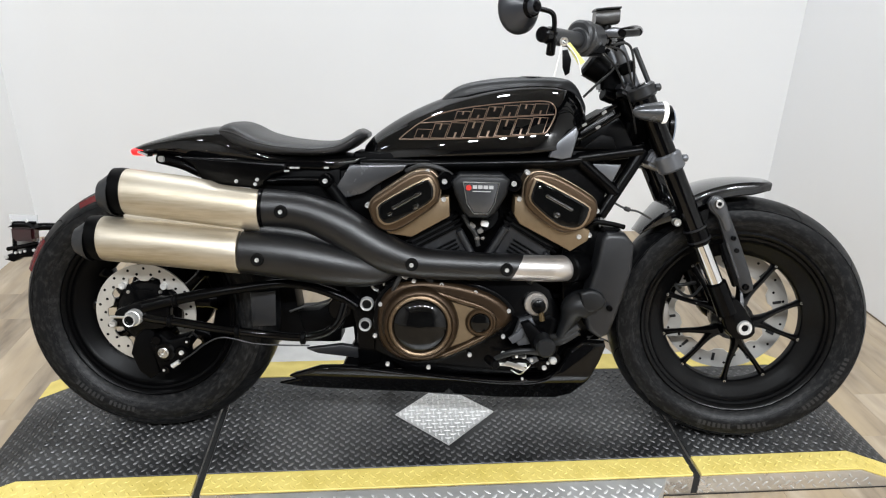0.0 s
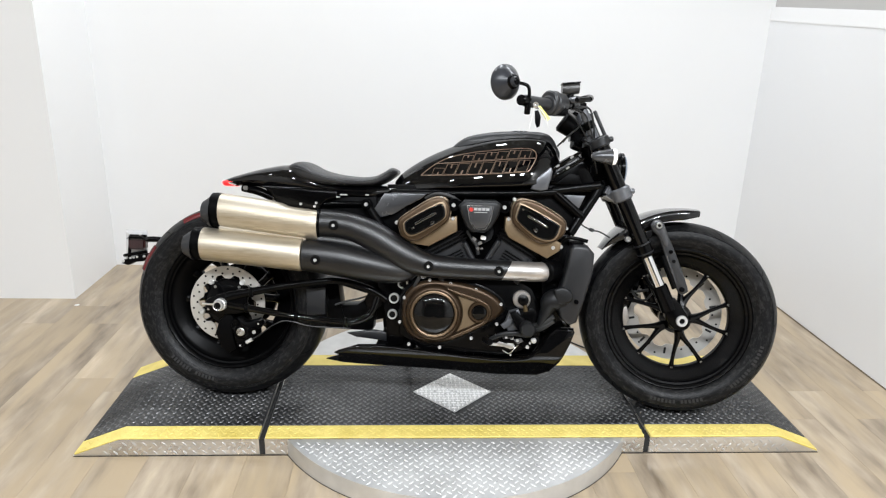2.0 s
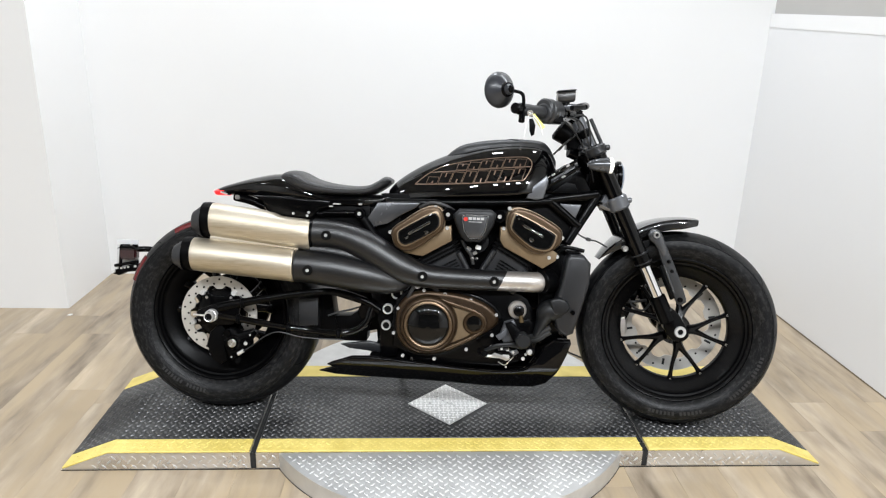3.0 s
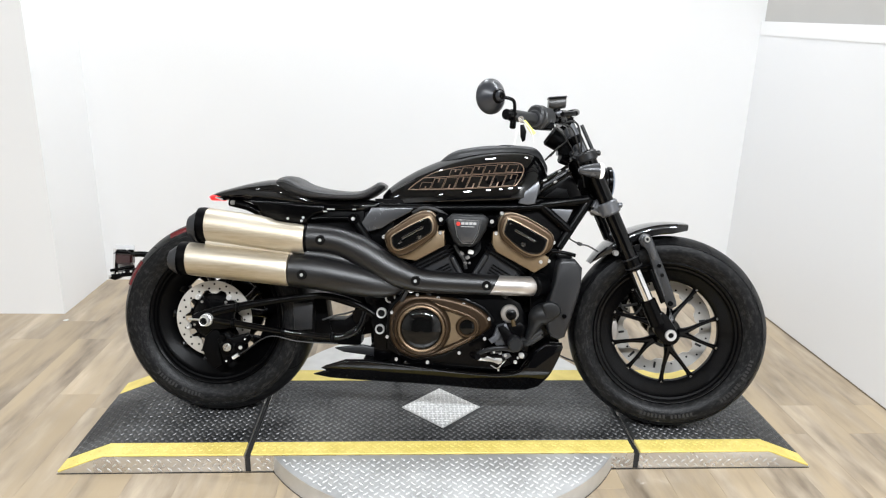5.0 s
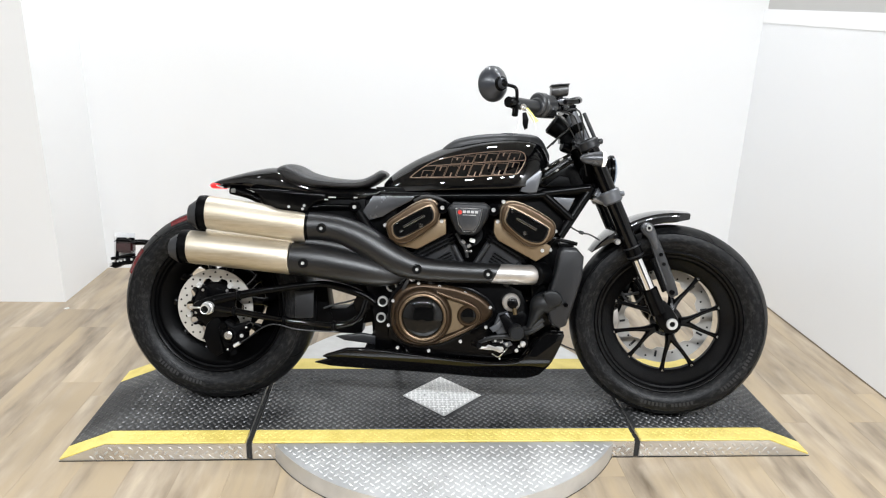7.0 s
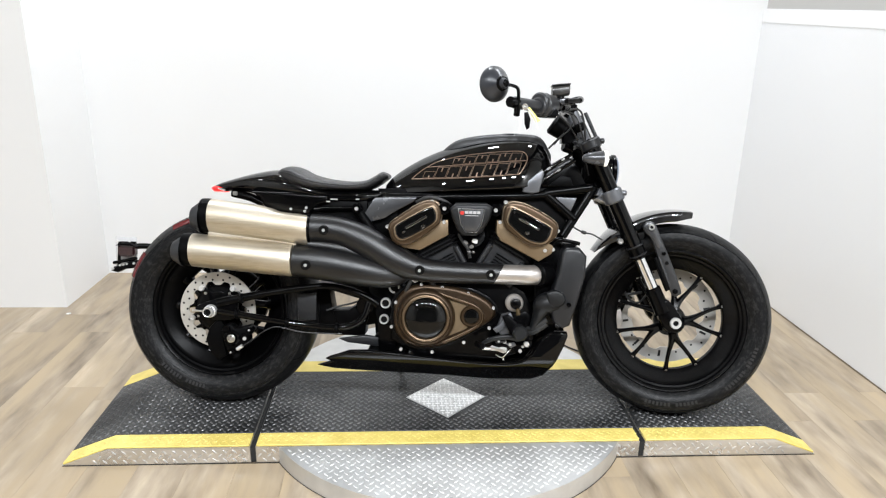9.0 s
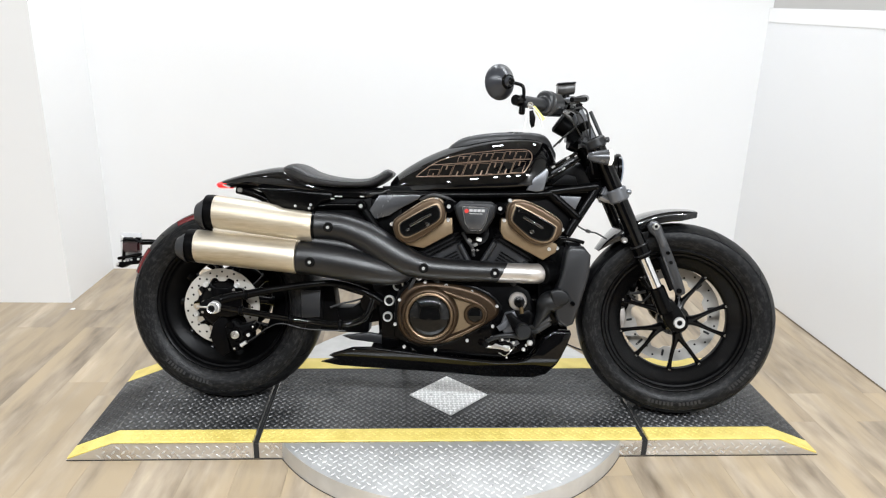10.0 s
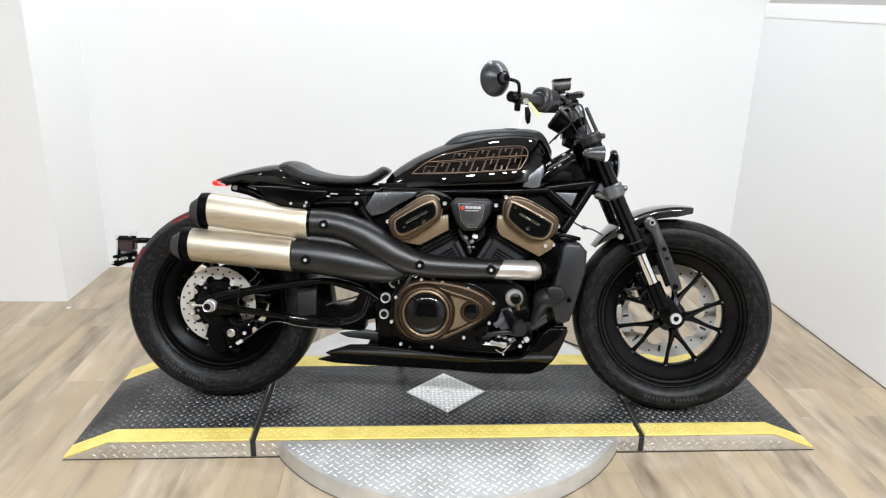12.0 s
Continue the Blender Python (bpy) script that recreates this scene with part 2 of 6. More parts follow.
# ---- mesh helpers ----
def part(name, bm, material, parent=None, label="", angle=38):
    """Links a bmesh as one mesh object under a thing or a part."""
    bmesh.ops.recalc_face_normals(bm, faces=bm.faces)
    me = bpy.data.meshes.new(name)
    bm.to_mesh(me)
    bm.free()
    me.materials.append(material)
    me.shade_smooth()
    me.set_sharp_from_angle(angle=radians(angle))
    ob = new(name, me)
    if parent:
        ob.parent = parent
    if label:
        tagged(ob, label)
    return ob


def V(*a):
    return Vector(a)


def smooth_path(pts, per=6):
    """A Catmull-Rom line through the points (any dimension)."""
    p = [np.array(q, float) for q in pts]
    if len(p) < 3:
        return p
    p = [2 * p[0] - p[1]] + p + [2 * p[-1] - p[-2]]
    out = []
    for i in range(1, len(p) - 2):
        for k in range(per):
            t = k / per
            out.append(0.5 * (2 * p[i] + (p[i + 1] - p[i - 1]) * t + (2 * p[i - 1] - 5 * p[i] + 4 * p[i + 1] - p[i + 2]) * t * t
                              + (3 * p[i] - p[i - 1] - 3 * p[i + 1] + p[i + 2]) * t ** 3))
    out.append(p[-2])
    return out


def skin(bm, rings, closed=True, caps=True):
    """Faces between rings of points."""
    vs = [[bm.verts.new(q) for q in r] for r in rings]
    n = len(vs[0])
    for a, b in zip(vs, vs[1:]):
        for i in range(n if closed else n - 1):
            j = (i + 1) % n
            bm.faces.new((a[i], a[j], b[j], b[i]))
    if caps and closed:
        bm.faces.new(vs[0][::-1])
        bm.faces.new(vs[-1])
    return vs


def tube(pts, r, n=12, per=6, bm=None, flat=1.0, caps=True):
    """A pipe along points; r is a number or one per point (thickness across, flat scales it along Y)."""
    bm = bm or bmesh.new()
    rs = [r] * len(pts) if isinstance(r, (int, float)) else list(r)
    line = smooth_path([(*q, rr) for q, rr in zip(pts, rs)], per)
    rings = []
    for i, q in enumerate(line):
        d = Vector(line[min(i + 1, len(line) - 1)][:3]) - Vector(line[max(i - 1, 0)][:3])
        d.normalize()
        side = Vector((0, 1, 0)) if abs(d.y) < 0.85 else Vector((1, 0, 0))
        u = d.cross(side).normalized()
        v = d.cross(u).normalized()
        c = Vector(q[:3])
        rq = float(q[3])
        rings.append([c + rq * (u * math.cos(a) + v * math.sin(a) * flat) for a in (2 * math.pi * k / n for k in range(n))])
    skin(bm, rings, caps=caps)
    return bm


def inset(outline, d):
    """The outline moved inwards by d along its corner normals."""
    n = len(outline)
    area = sum(outline[i][0] * outline[(i + 1) % n][1] - outline[(i + 1) % n][0] * outline[i][1] for i in range(n))
    sg = 1 if area > 0 else -1
    out = []
    for i in range(n):
        p, q, r = (Vector(outline[k % n]) for k in (i - 1, i, i + 1))
        e0, e1 = (q - p).normalized(), (r - q).normalized()
        n0, n1 = Vector((-e0.y, e0.x)) * sg, Vector((-e1.y, e1.x)) * sg
        m = (n0 + n1)
        k = d * 2 / max(0.6, m.length_squared)
        out.append((q.x + m.x * k, q.y + m.y * k))
    return out


def prism(outline, y0, y1, bevel=0.0, seg=2, bm=None, smooth=0):
    """A plate: an outline in X and Z, from y0 to y1, with rounded rims."""
    bm = bm or bmesh.new()
    if smooth:
        outline = [tuple(q) for q in smooth_path(list(outline) + [outline[0]], smooth)[:-1]]
    bevel = min(bevel, abs(y1 - y0) * 0.48)
    steps = [(y0, 0.0), (y1, 0.0)]
    if bevel:
        arc = [math.pi / 2 * k / seg for k in range(seg + 1)]
        steps = [(y0 + bevel * (1 - math.cos(a)), bevel * (1 - math.sin(a))) for a in arc]
        steps += [(y1 - (y - y0), d) for y, d in steps[::-1]]
    skin(bm, [[(x, y, z) for x, z in inset(outline, d)] for y, d in steps])
    return bm


def lathe(profile, x, z, n=64, bm=None, y=0.0):
    """A turned form round an axle along Y through (x, z); the profile is (radius, y)."""
    bm = bm or bmesh.new()
    rings = []
    for k in range(n):
        a = 2 * math.pi * k / n
        rings.append([(x + r * math.cos(a), y + yy, z + r * math.sin(a)) for r, yy in profile])
    rings.append(rings[0])
    vs = [[bm.verts.new(q) for q in r] for r in rings[:-1]]
    vs.append(vs[0])
    for a, b in zip(vs, vs[1:]):
        for i in range(len(profile) - 1):
            bm.faces.new((a[i], a[i + 1], b[i + 1], b[i]))
    return bm


def rod(p0, p1, r0, r1=None, n=14, bm=None, bevel=0.0):
    """A round bar between two points."""
    bm = bm or bmesh.new()
    p0, p1 = Vector(p0), Vector(p1)
    r1 = r0 if r1 is None else r1
    q = (p1 - p0).to_track_quat("Z", "Y").to_matrix()
    L = (p1 - p0).length
    steps = [(0, r0)] + [(L, r1)]
    if bevel:
        steps = [(0, r0 - bevel), (bevel, r0), (L - bevel, r1), (L, r1 - bevel)]
    rings = [[p0 + q @ Vector((r * math.cos(a), r * math.sin(a), h)) for a in (2 * math.pi * k / n for k in range(n))] for h, r in steps]
    skin(bm, rings)
    return bm


def box(x0, x1, y0, y1, z0, z1, bevel=0.0, bm=None, turn=None):
    """A block with softened edges."""
    bm = bm or bmesh.new()
    m = Matrix.LocRotScale(((x0 + x1) / 2, (y0 + y1) / 2, (z0 + z1) / 2), turn, (x1 - x0, y1 - y0, z1 - z0))
    g = bmesh.ops.create_cube(bm, size=1, matrix=m)
    if bevel:
        es = {e for v in g["verts"] for e in v.link_edges}
        bmesh.ops.bevel(bm, geom=list(es), offset=bevel, segments=2, affect="EDGES", clamp_overlap=True)
    return bm


def bolt(x, y, z, r, parent, material=None, name="bolt"):
    """A socket-head bolt that faces the machine's right side (minus Y)."""
    pr = [(0.0001, -0.3 * r), (0.45 * r, -0.3 * r), (0.5 * r, -0.7 * r), (0.85 * r, -0.7 * r), (r, -0.5 * r), (r, 0.9 * r)]
    return part(name, lathe(pr, x, z, 14, y=y), material or BOLT, parent)


# ---- room ----
def slab(name, x0, x1, y0, y1, z0, z1, material, label, category):
    return tagged(part(name, box(x0, x1, y0, y1, z0, z1), material), label, category, kind="structure")


BACK, LEFT, RIGHT, COL = 1.79, -1.765, 1.716, 1.29
XL, YF = -3.4, -6.5
wall_back = slab("wall_back", LEFT, RIGHT + 0.22, BACK, BACK + 0.12, 0, CEIL, WALL, "plain white painted wall behind the motorcycle", "wall")
slab("wall_column", XL - 0.12, LEFT, COL, BACK + 0.12, 0, CEIL, WALL, "white painted wall projection beside the display bay", "wall")
wall_right = slab("wall_right", RIGHT, RIGHT + 0.22, YF - 0.12, BACK, 0, 1.44, PANEL, "satin white panelled half-height side wall", "wall")
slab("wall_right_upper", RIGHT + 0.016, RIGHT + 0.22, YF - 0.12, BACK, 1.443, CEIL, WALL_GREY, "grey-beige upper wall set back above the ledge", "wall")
tagged(part("trim", box(RIGHT - 0.003, RIGHT + 0.004, YF, BACK - 0.002, 1.383, 1.452, 0.0015), WALL), "white painted wooden trim board along the side wall", "trim", kind="structure")
tagged(part("trim", box(RIGHT - 0.004, RIGHT - 0.001, YF, BACK - 0.003, 0.0005, 0.005), UNDER), "dark joint line where wall meets floor", "trim", kind="structure")
# the ledge and its board fall gently towards the room's front
for ob in bpy.data.objects:
    if ob.name in ("wall_right", "wall_right_upper", "trim"):
        for v in ob.data.vertices:
            if 1.3 < v.co.z < 1.5:
                v.co.z += 0.040 * (v.co.y - BACK)
# unseen left wall, given the grey to hold down fill light
wall_left = slab("wall_left", XL - 0.12, XL, YF - 0.12, COL, 0, CEIL, WALL_GREY, "unseen left wall, greyed to cut bounced light", "wall")
# added front wall, darkened so the glossy blacks reflect little
wall_front = slab("wall_front", XL, RIGHT, YF - 0.12, YF, 0, CEIL, SHOWROOM, "unseen front wall, dark to keep reflections black", "wall")
# unseen ceiling; its grey limits bounce, its height sets the tank's reflections
ceiling = slab("ceiling", XL - 0.12, RIGHT + 0.22, YF - 0.12, BACK + 0.12, CEIL, CEIL + 0.1, CEILING, "unseen grey ceiling with light panels", "ceiling")
floor = slab("floor", XL - 0.12, RIGHT + 0.22, YF - 0.12, BACK + 0.12, -0.08, -0.0042, UNDER, "worn oak-look vinyl plank floor", "floor")

for lx, ly, watts in LAMPS:
    fx = tagged(new("ceiling_light"), "white rectangular light panel under the ceiling, out of view", "lamp", group="ceiling lights")
    fx.location = (lx, ly, CEIL)
    fr = bmesh.new()
    for a, b, c, d in ((-0.13, 0.13, -0.075, -0.055), (-0.13, 0.13, 0.055, 0.075), (-0.13, -0.11, -0.055, 0.055), (0.11, 0.13, -0.055, 0.055)):
        box(a, b, c, d, -0.06, 0, bm=fr)
    part("frame", fr, WALL, fx)
    part("diffuser", box(-0.11, 0.11, -0.055, 0.055, -0.05, -0.04), DIFFUSER, fx)


# ---- turntable ----
H = 0.065
JX, SX, EX, DEP = 0.617, 1.055, 1.2, 0.572
stand = tagged(new("display_turntable"), "black rubber and steel tread-plate turntable with yellow edges", "platform")


def platform_section(name, x0, x1, ramp):
    """One deck section; ramp is -1 or 1 where its end slopes down to the floor, else 0."""
    sec = [(x0, 0.002), (x1, 0.002)]
    top = H - 0.006
    if ramp < 0:
        outline = [(-EX, 0.002), (x1, 0.002), (x1, top), (-SX, top)]
    elif ramp > 0:
        outline = [(x0, 0.002), (EX, 0.002), (SX, top), (x0, top)]
    else:
        outline = [(x0, 0.002), (x1, 0.002), (x1, top), (x0, top)]
    bm = prism(outline, 0.0, DEP, 0.003)
    ob = part(name, bm, SIDE_STEEL, stand, "bright steel tread-plate side")

    def cover(nm, y0, y1, material, lift=0.0):
        b2 = bmesh.new()
        xs = [x0 + 0.003, x1 - 0.003]
        prof = []
        if ramp < 0:
            prof = [(-EX + 0.004, 0.004), (-SX, top), (x1 - 0.003, top)]
        elif ramp > 0:
            prof = [(x0 + 0.003, top), (SX, top), (EX - 0.004, 0.004)]
        else:
            prof = [(x0 + 0.003, top), (x1 - 0.003, top)]
        ol = prof + [(x, z + 0.006 + lift) for x, z in prof[::-1]]
        return part(nm, prism(ol, y0, y1, 0.0015, 1, b2), material, ob)

    cover("rubber_mat", 0.071, DEP - 0.088, RUBBER_MAT)
    cover("yellow_stripe", 0.001, 0.069, YELLOW)
    cover("yellow_stripe", DEP - 0.086, DEP - 0.001, YELLOW)
    return ob


platform_section("deck_section", -EX, -JX - 0.008, -1)
platform_section("deck_section", -JX + 0.008, JX - 0.008, 0)
platform_section("deck_section", JX + 0.008, EX, 1)

# dark bars put into the open joints in place of their shade
for jx in (-JX, JX):
    part("joint_gap", box(jx - 0.0078, jx + 0.0078, 0.003, DEP - 0.006, 0.003, 0.054), GAP, stand)

# thin dark strip along the deck's lower edge
part("base_seam", box(-EX + 0.002, EX - 0.002, -0.0012, 0.0005, 0.0003, 0.0024), GAP, stand, "thin dark line along the floor")

# round turntable plate under the deck, seen in front of and behind it
CX, CY, CR = 0.0, 0.33, 0.63


def arc_plate(name, sign):
    """The part of the round plate that shows beyond the deck's edge."""
    edge = 0.0 if sign < 0 else DEP
    h = abs(edge - CY)
    a0 = math.acos(min(1, h / CR))
    ring = [(CX + CR * math.sin(a), CY + sign * CR * math.cos(a)) for a in np.linspace(-a0, a0, 49)]
    bm = bmesh.new()
    lo = [bm.verts.new((x, y + sign * 0.001, 0.002)) for x, y in ring]
    up = [bm.verts.new((x, y + sign * 0.001, H - 0.004)) for x, y in ring]
    bm.faces.new(lo)
    bm.faces.new(up)
    for i in range(len(ring)):
        j = (i + 1) % len(ring)
        bm.faces.new((lo[i], lo[j], up[j], up[i]))
    es = [e for e in bm.edges if all(v.co.z > 0.05 for v in e.verts) and not e.is_boundary]
    bmesh.ops.bevel(bm, geom=es, offset=0.003, segments=2, affect="EDGES", clamp_overlap=True)
    return part(name, bm, PLATE_STEEL, stand, "bright steel tread-plate disc")


disc_front = arc_plate("turntable_plate", -1)
arc_plate("turntable_plate", 1)

a_f = math.acos(CY / CR)
part("base_seam", tube([(CX + (CR + 0.001) * math.sin(a), CY - (CR + 0.001) * math.cos(a), 0.0012) for a in np.linspace(-a_f, a_f, 25)], 0.0012, 6, 2), GAP, disc_front)
DY = 0.279
dia = bmesh.new()
box(-0.0985, 0.0985, -0.0985, 0.0985, 0, 0.004, 0.001, dia)
for v in dia.verts:
    x, y = v.co.x, v.co.y
    v.co = ((x - y) * 0.7071, (x + y) * 0.7071 * 0.98 + DY, v.co.z + H)
part("diamond_plate", dia, PLATE_STEEL, stand, "bright steel diamond plate")


def lug_mesh(name, spots, lx, wy, hz, material, parent, label=""):
    """Raised tread lugs in one mesh: each spot is (origin, along, across, up)."""
    verts, faces = [], []
    for o, u, v, w in spots:
        b = len(verts)
        for su, sv in ((-1, 0), (-0.45, -1), (0.45, -1), (1, 0), (0.45, 1), (-0.45, 1)):
            verts.append(o + u * su * lx + v * sv * wy)
        for su, sv in ((-0.72, 0), (-0.35, -0.55), (0.35, -0.55), (0.72, 0), (0.35, 0.55), (-0.35, 0.55)):
            verts.append(o + u * su * lx + v * sv * wy + w * hz)
        faces.append([b + 6 + k for k in range(6)])
        for k in range(6):
            j = (k + 1) % 6
            faces.append([b + k, b + j, b + 6 + j, b + 6 + k])
    me = bpy.data.meshes.new(name)
    me.from_pydata([tuple(q) for q in verts], [], faces)
    me.materials.append(material)
    me.shade_smooth()
    me.set_sharp_from_angle(angle=radians(30))
    ob = new(name, me)
    ob.parent = parent
    tagged(ob, label, kind="stuff")
    return ob


def lugs_on(inside, x0, x1, y0, y1, pitch, place):
    """Spots of a tread pattern: rows of lugs that lean one way and the other in turn, each row set off by half a step."""
    spots = []
    px, py = pitch * 1.414, pitch * 0.707
    for j in range(int((y1 - y0) / py + 1e-6) + 1):
        for i in range(int((x1 - x0) / px) + 1):
            x, y = x0 + (i + 0.5 * (j % 2)) * px, y0 + j * py
            if inside(x, y):
                spots.append(place(x, y, 1 if j % 2 else -1))
    return spots


def flat_place(z):
    def place(x, y, s):
        u = V(0.7071, 0.7071 * s, 0)
        zz, w = z, V(0, 0, 1)
        if abs(x) > SX:
            k = (abs(x) - SX) / (EX - 0.004 - SX)
            zz = 0.010 + (z - 0.010) * (1 - k) + 0.0005
            w = V(math.copysign(0.41, x), 0, 0.91)
            u = u - w * u.dot(w)
        return V(x, y, zz), u, w.cross(u), w
    return place


def on_deck(x, y):
    return abs(x) < EX - 0.012 and abs(abs(x) - JX) > 0.014 and not (abs(x) / 0.150 + abs(y - DY) / 0.150 < 1.0)


lug_mesh("mat_tread", lugs_on(on_deck, -1.19, 1.19, 0.078, DEP - 0.096, 0.0195, flat_place(H)), 0.0092, 0.0036, 0.0022, TREAD_BLACK, stand, "worn raised tread of the rubber mat")
lug_mesh("stripe_tread", lugs_on(lambda x, y: abs(x) < EX - 0.02 and abs(abs(x) - JX) > 0.014, -1.19, 1.19, 0.012, 0.064, 0.0195, flat_place(H)), 0.009, 0.003, 0.0014, YELLOW, stand)
lug_mesh("plate_tread", lugs_on(lambda x, y: math.hypot(x - CX, y - CY) < CR - 0.012, -0.62, 0.62, -0.30, -0.012, 0.0215, flat_place(H - 0.004)), 0.0102, 0.0031, 0.0013, TREAD_BRIGHT, disc_front)
dia_spots = []
for i in range(-9, 10):
    for j in range(-9, 10):
        x, y = i * 0.0155, DY + j * 0.0155
        if abs(x) / 0.130 + abs(y - DY) / 0.127 < 1.0:
            u = V(1, 0, 0) if (i + j) % 2 else V(0, 1, 0)
            dia_spots.append((V(x, y, H + 0.004), u, V(0, 0, 1).cross(u), V(0, 0, 1)))
lug_mesh("diamond_tread", dia_spots, 0.0100, 0.0030, 0.0013, TREAD_BRIGHT, stand)


def side_place(x, z, s):
    return V(x, -0.0002, z), V(0.7071, 0, 0.7071 * s), V(-0.7071 * s, 0, 0.7071), V(0, -1, 0)


def on_side(x, z):
    lim = H - 0.014 - max(0, abs(x) - SX + 0.02) * 0.45
    return z < lim and abs(abs(x) - JX) > 0.016 and abs(x) > 0.54


lug_mesh("side_tread", lugs_on(on_side, -1.16, 1.17, 0.013, 0.056, 0.0215, side_place), 0.0098, 0.0028, 0.0010, PLATE_STEEL, stand)

# ---- motorcycle ----
# X forward from the rear axle, Y to its left, Z up from the tyres' contact; it leans on its side stand
bike = tagged(new("motorcycle"), "black cruiser motorcycle with champagne mufflers and bronze engine covers", "motorcycle")
bike.matrix_world = pose(-0.770, 0.304, 0.0665, 0, 0, -5.2) @ pose(0, 0, 0, -12.2, 0, 0)
WB, R_T, RT_F = 1.518, 0.329, 0.3235


def tyre_profile(rt, half, bead):
    """Section of a round-crowned tyre from bead to bead: (radius, y)."""
    h = rt - bead
    s = [(bead, -0.62 * half), (bead + 0.006, -0.76 * half), (bead + 0.016, -0.85 * half), (bead + 0.30 * h, -0.965 * half), (bead + 0.46 * h, -half), (bead + 0.58 * h, -0.985 * half)]
    s += [(rt - 0.30 * h * u ** 2.3, -0.955 * half * u) for u in (1.0, 0.96, 0.88, 0.80, 0.68, 0.54, 0.38, 0.2, 0.0)]
    return s + [(r, -y) for r, y in s[-2::-1]]


def tyre_y(rt, half, bead, r):
    pr = tyre_profile(rt, half, bead)[:15]
    return float(np.interp(r, [a for a, _ in pr], [b for _, b in pr]))


def tread_groove(x, z, rt, half, bead, a0, sweep, u0, u1, width, bm):
    """A thin curved groove line over the crown, from u0 to u1 of the half width."""
    h = rt - bead
    prev = None
    for k in range(9):
        t = k / 8
        u = u0 + (u1 - u0) * t
        r = rt - 0.30 * h * abs(u) ** 2.3 + 0.0005
        a = radians(a0 + sweep * t ** 1.6)
        w = width * math.sin(math.pi * (0.12 + 0.8 * t)) / r
        row = [bm.verts.new((x + r * math.cos(a + d), 0.955 * half * u, z + r * math.sin(a + d))) for d in (-w, w)]
        if prev:
            bm.faces.new((prev[0], prev[1], row[1], row[0]))
        prev = row


def sidewall_strip(x, z, rt, half, bead, r0, r1, a0, a1, lift, bm, n=3, m=3):
    """A thin raised patch that follows the sidewall between two radii and two angles (degrees)."""
    g = []
    for i in range(n + 1):
        r = r0 + (r1 - r0) * i / n
        row = []
        for k in range(m + 1):
            a = radians(a0 + (a1 - a0) * k / m)
            row.append(bm.verts.new((x + r * math.cos(a), tyre_y(rt, half, bead, r) - lift, z + r * math.sin(a))))
        g.append(row)
    for i in range(n):
        for k in range(m):
            bm.faces.new((g[i][k], g[i][k + 1], g[i + 1][k + 1], g[i + 1][k]))


def wheel(name, x, z, half, bead, spokes, win, label, fat=1.0, rt=R_T):
    w = tagged(new(name), label)
    w.parent = bike
    tyre = part("tyre", lathe(tyre_profile(rt, half, bead), x, z, 112), TYRE_FRONT if x > 1 else TYRE_REAR, w, "black road tyre with worn tread")
    # rim: lip, barrel, inner ring
    y = 0.72 * half
    pr = [(bead + 0.004, -y + 0.004), (bead + 0.008, -y - 0.004), (bead + 0.003, -y - 0.007), (bead - 0.004, -y - 0.003), (bead - 0.008, -y + 0.004), (bead - 0.014, -y + 0.006), (bead - 0.018, -y + 0.014), (bead - 0.026, -y + 0.018),
          (win + 0.018, -0.022), (win + 0.004, -0.016), (win, -0.010), (win, 0.012), (win + 0.006, 0.018), (bead - 0.022, y - 0.016), (bead - 0.006, y - 0.002), (bead + 0.006, y)]
    rim = part("rim", lathe(pr, x, z, 112), WHEEL if x > 1 else RIM_REAR, w)
    hub = part("hub", lathe([(0.012, -0.075), (0.034, -0.072), (0.038, -0.05), (0.052, -0.03), (0.052, 0.03), (0.038, 0.05), (0.036, 0.075), (0.012, 0.078)], x, z, 32), WHEEL, w)
    for c in spokes:
        for s in (-1, 1):
            p = [(0.040, 1.5, -0.030, 0.0165), (0.060, 4, -0.026, 0.0130), (0.085, 9.5, -0.021, 0.0088), (0.12, 14.2, -0.014, 0.0068), (win - 0.012, 16, -0.006, 0.0074), (win + 0.008, 16.3, -0.002, 0.0125)]
            part("spoke", tube([(x + r * math.cos(radians(c + s * a)), yy, z + r * math.sin(radians(c + s * a))) for r, a, yy, _ in p], [q[3] * fat for q in p], 10, 4, flat=1.35), WHEEL, w)
            if fat < 1.5:
                bolt(x + (win + 0.004) * math.cos(radians(c + s * 16.3)), -0.014, z + (win + 0.004) * math.sin(radians(c + s * 16.3)), 0.004, w, STEEL, "spoke_bolt")
    # curved grooves over the crown, laid on as shade-dark strips
    for k in range(11):
        for side, off in ((-1, 0), (1, 16)):
            gm = bmesh.new()
            tread_groove(x, z, rt, half, bead, 360 * k / 11 + off, 15, side * 0.97, side * 0.16, 0.0024, gm)
            part("tread_groove", gm, RECESS_SHADE, tyre)
    return w, tyre, rim


front, f_tyre, f_rim = wheel("front_wheel", WB, R_T, 0.079, 0.232, (1.4, 73.4, 145.4, 214, 286.2), 0.172, "black five double-spoke front wheel", rt=RT_F)
rear, r_tyre, r_rim = wheel("rear_wheel", 0.0, R_T, 0.090, 0.222, (20, 92, 164, 236, 308), 0.150, "black five double-spoke rear wheel", 1.9)
rear.location = (0.003, 0, -0.007)
# the front wheel is steered a little to the right
front.matrix_local = Matrix.Translation((WB + 0.003, 0, -0.004)) @ Matrix.Rotation(radians(-9), 4, "Z") @ Matrix.Translation((-WB, 0, 0))

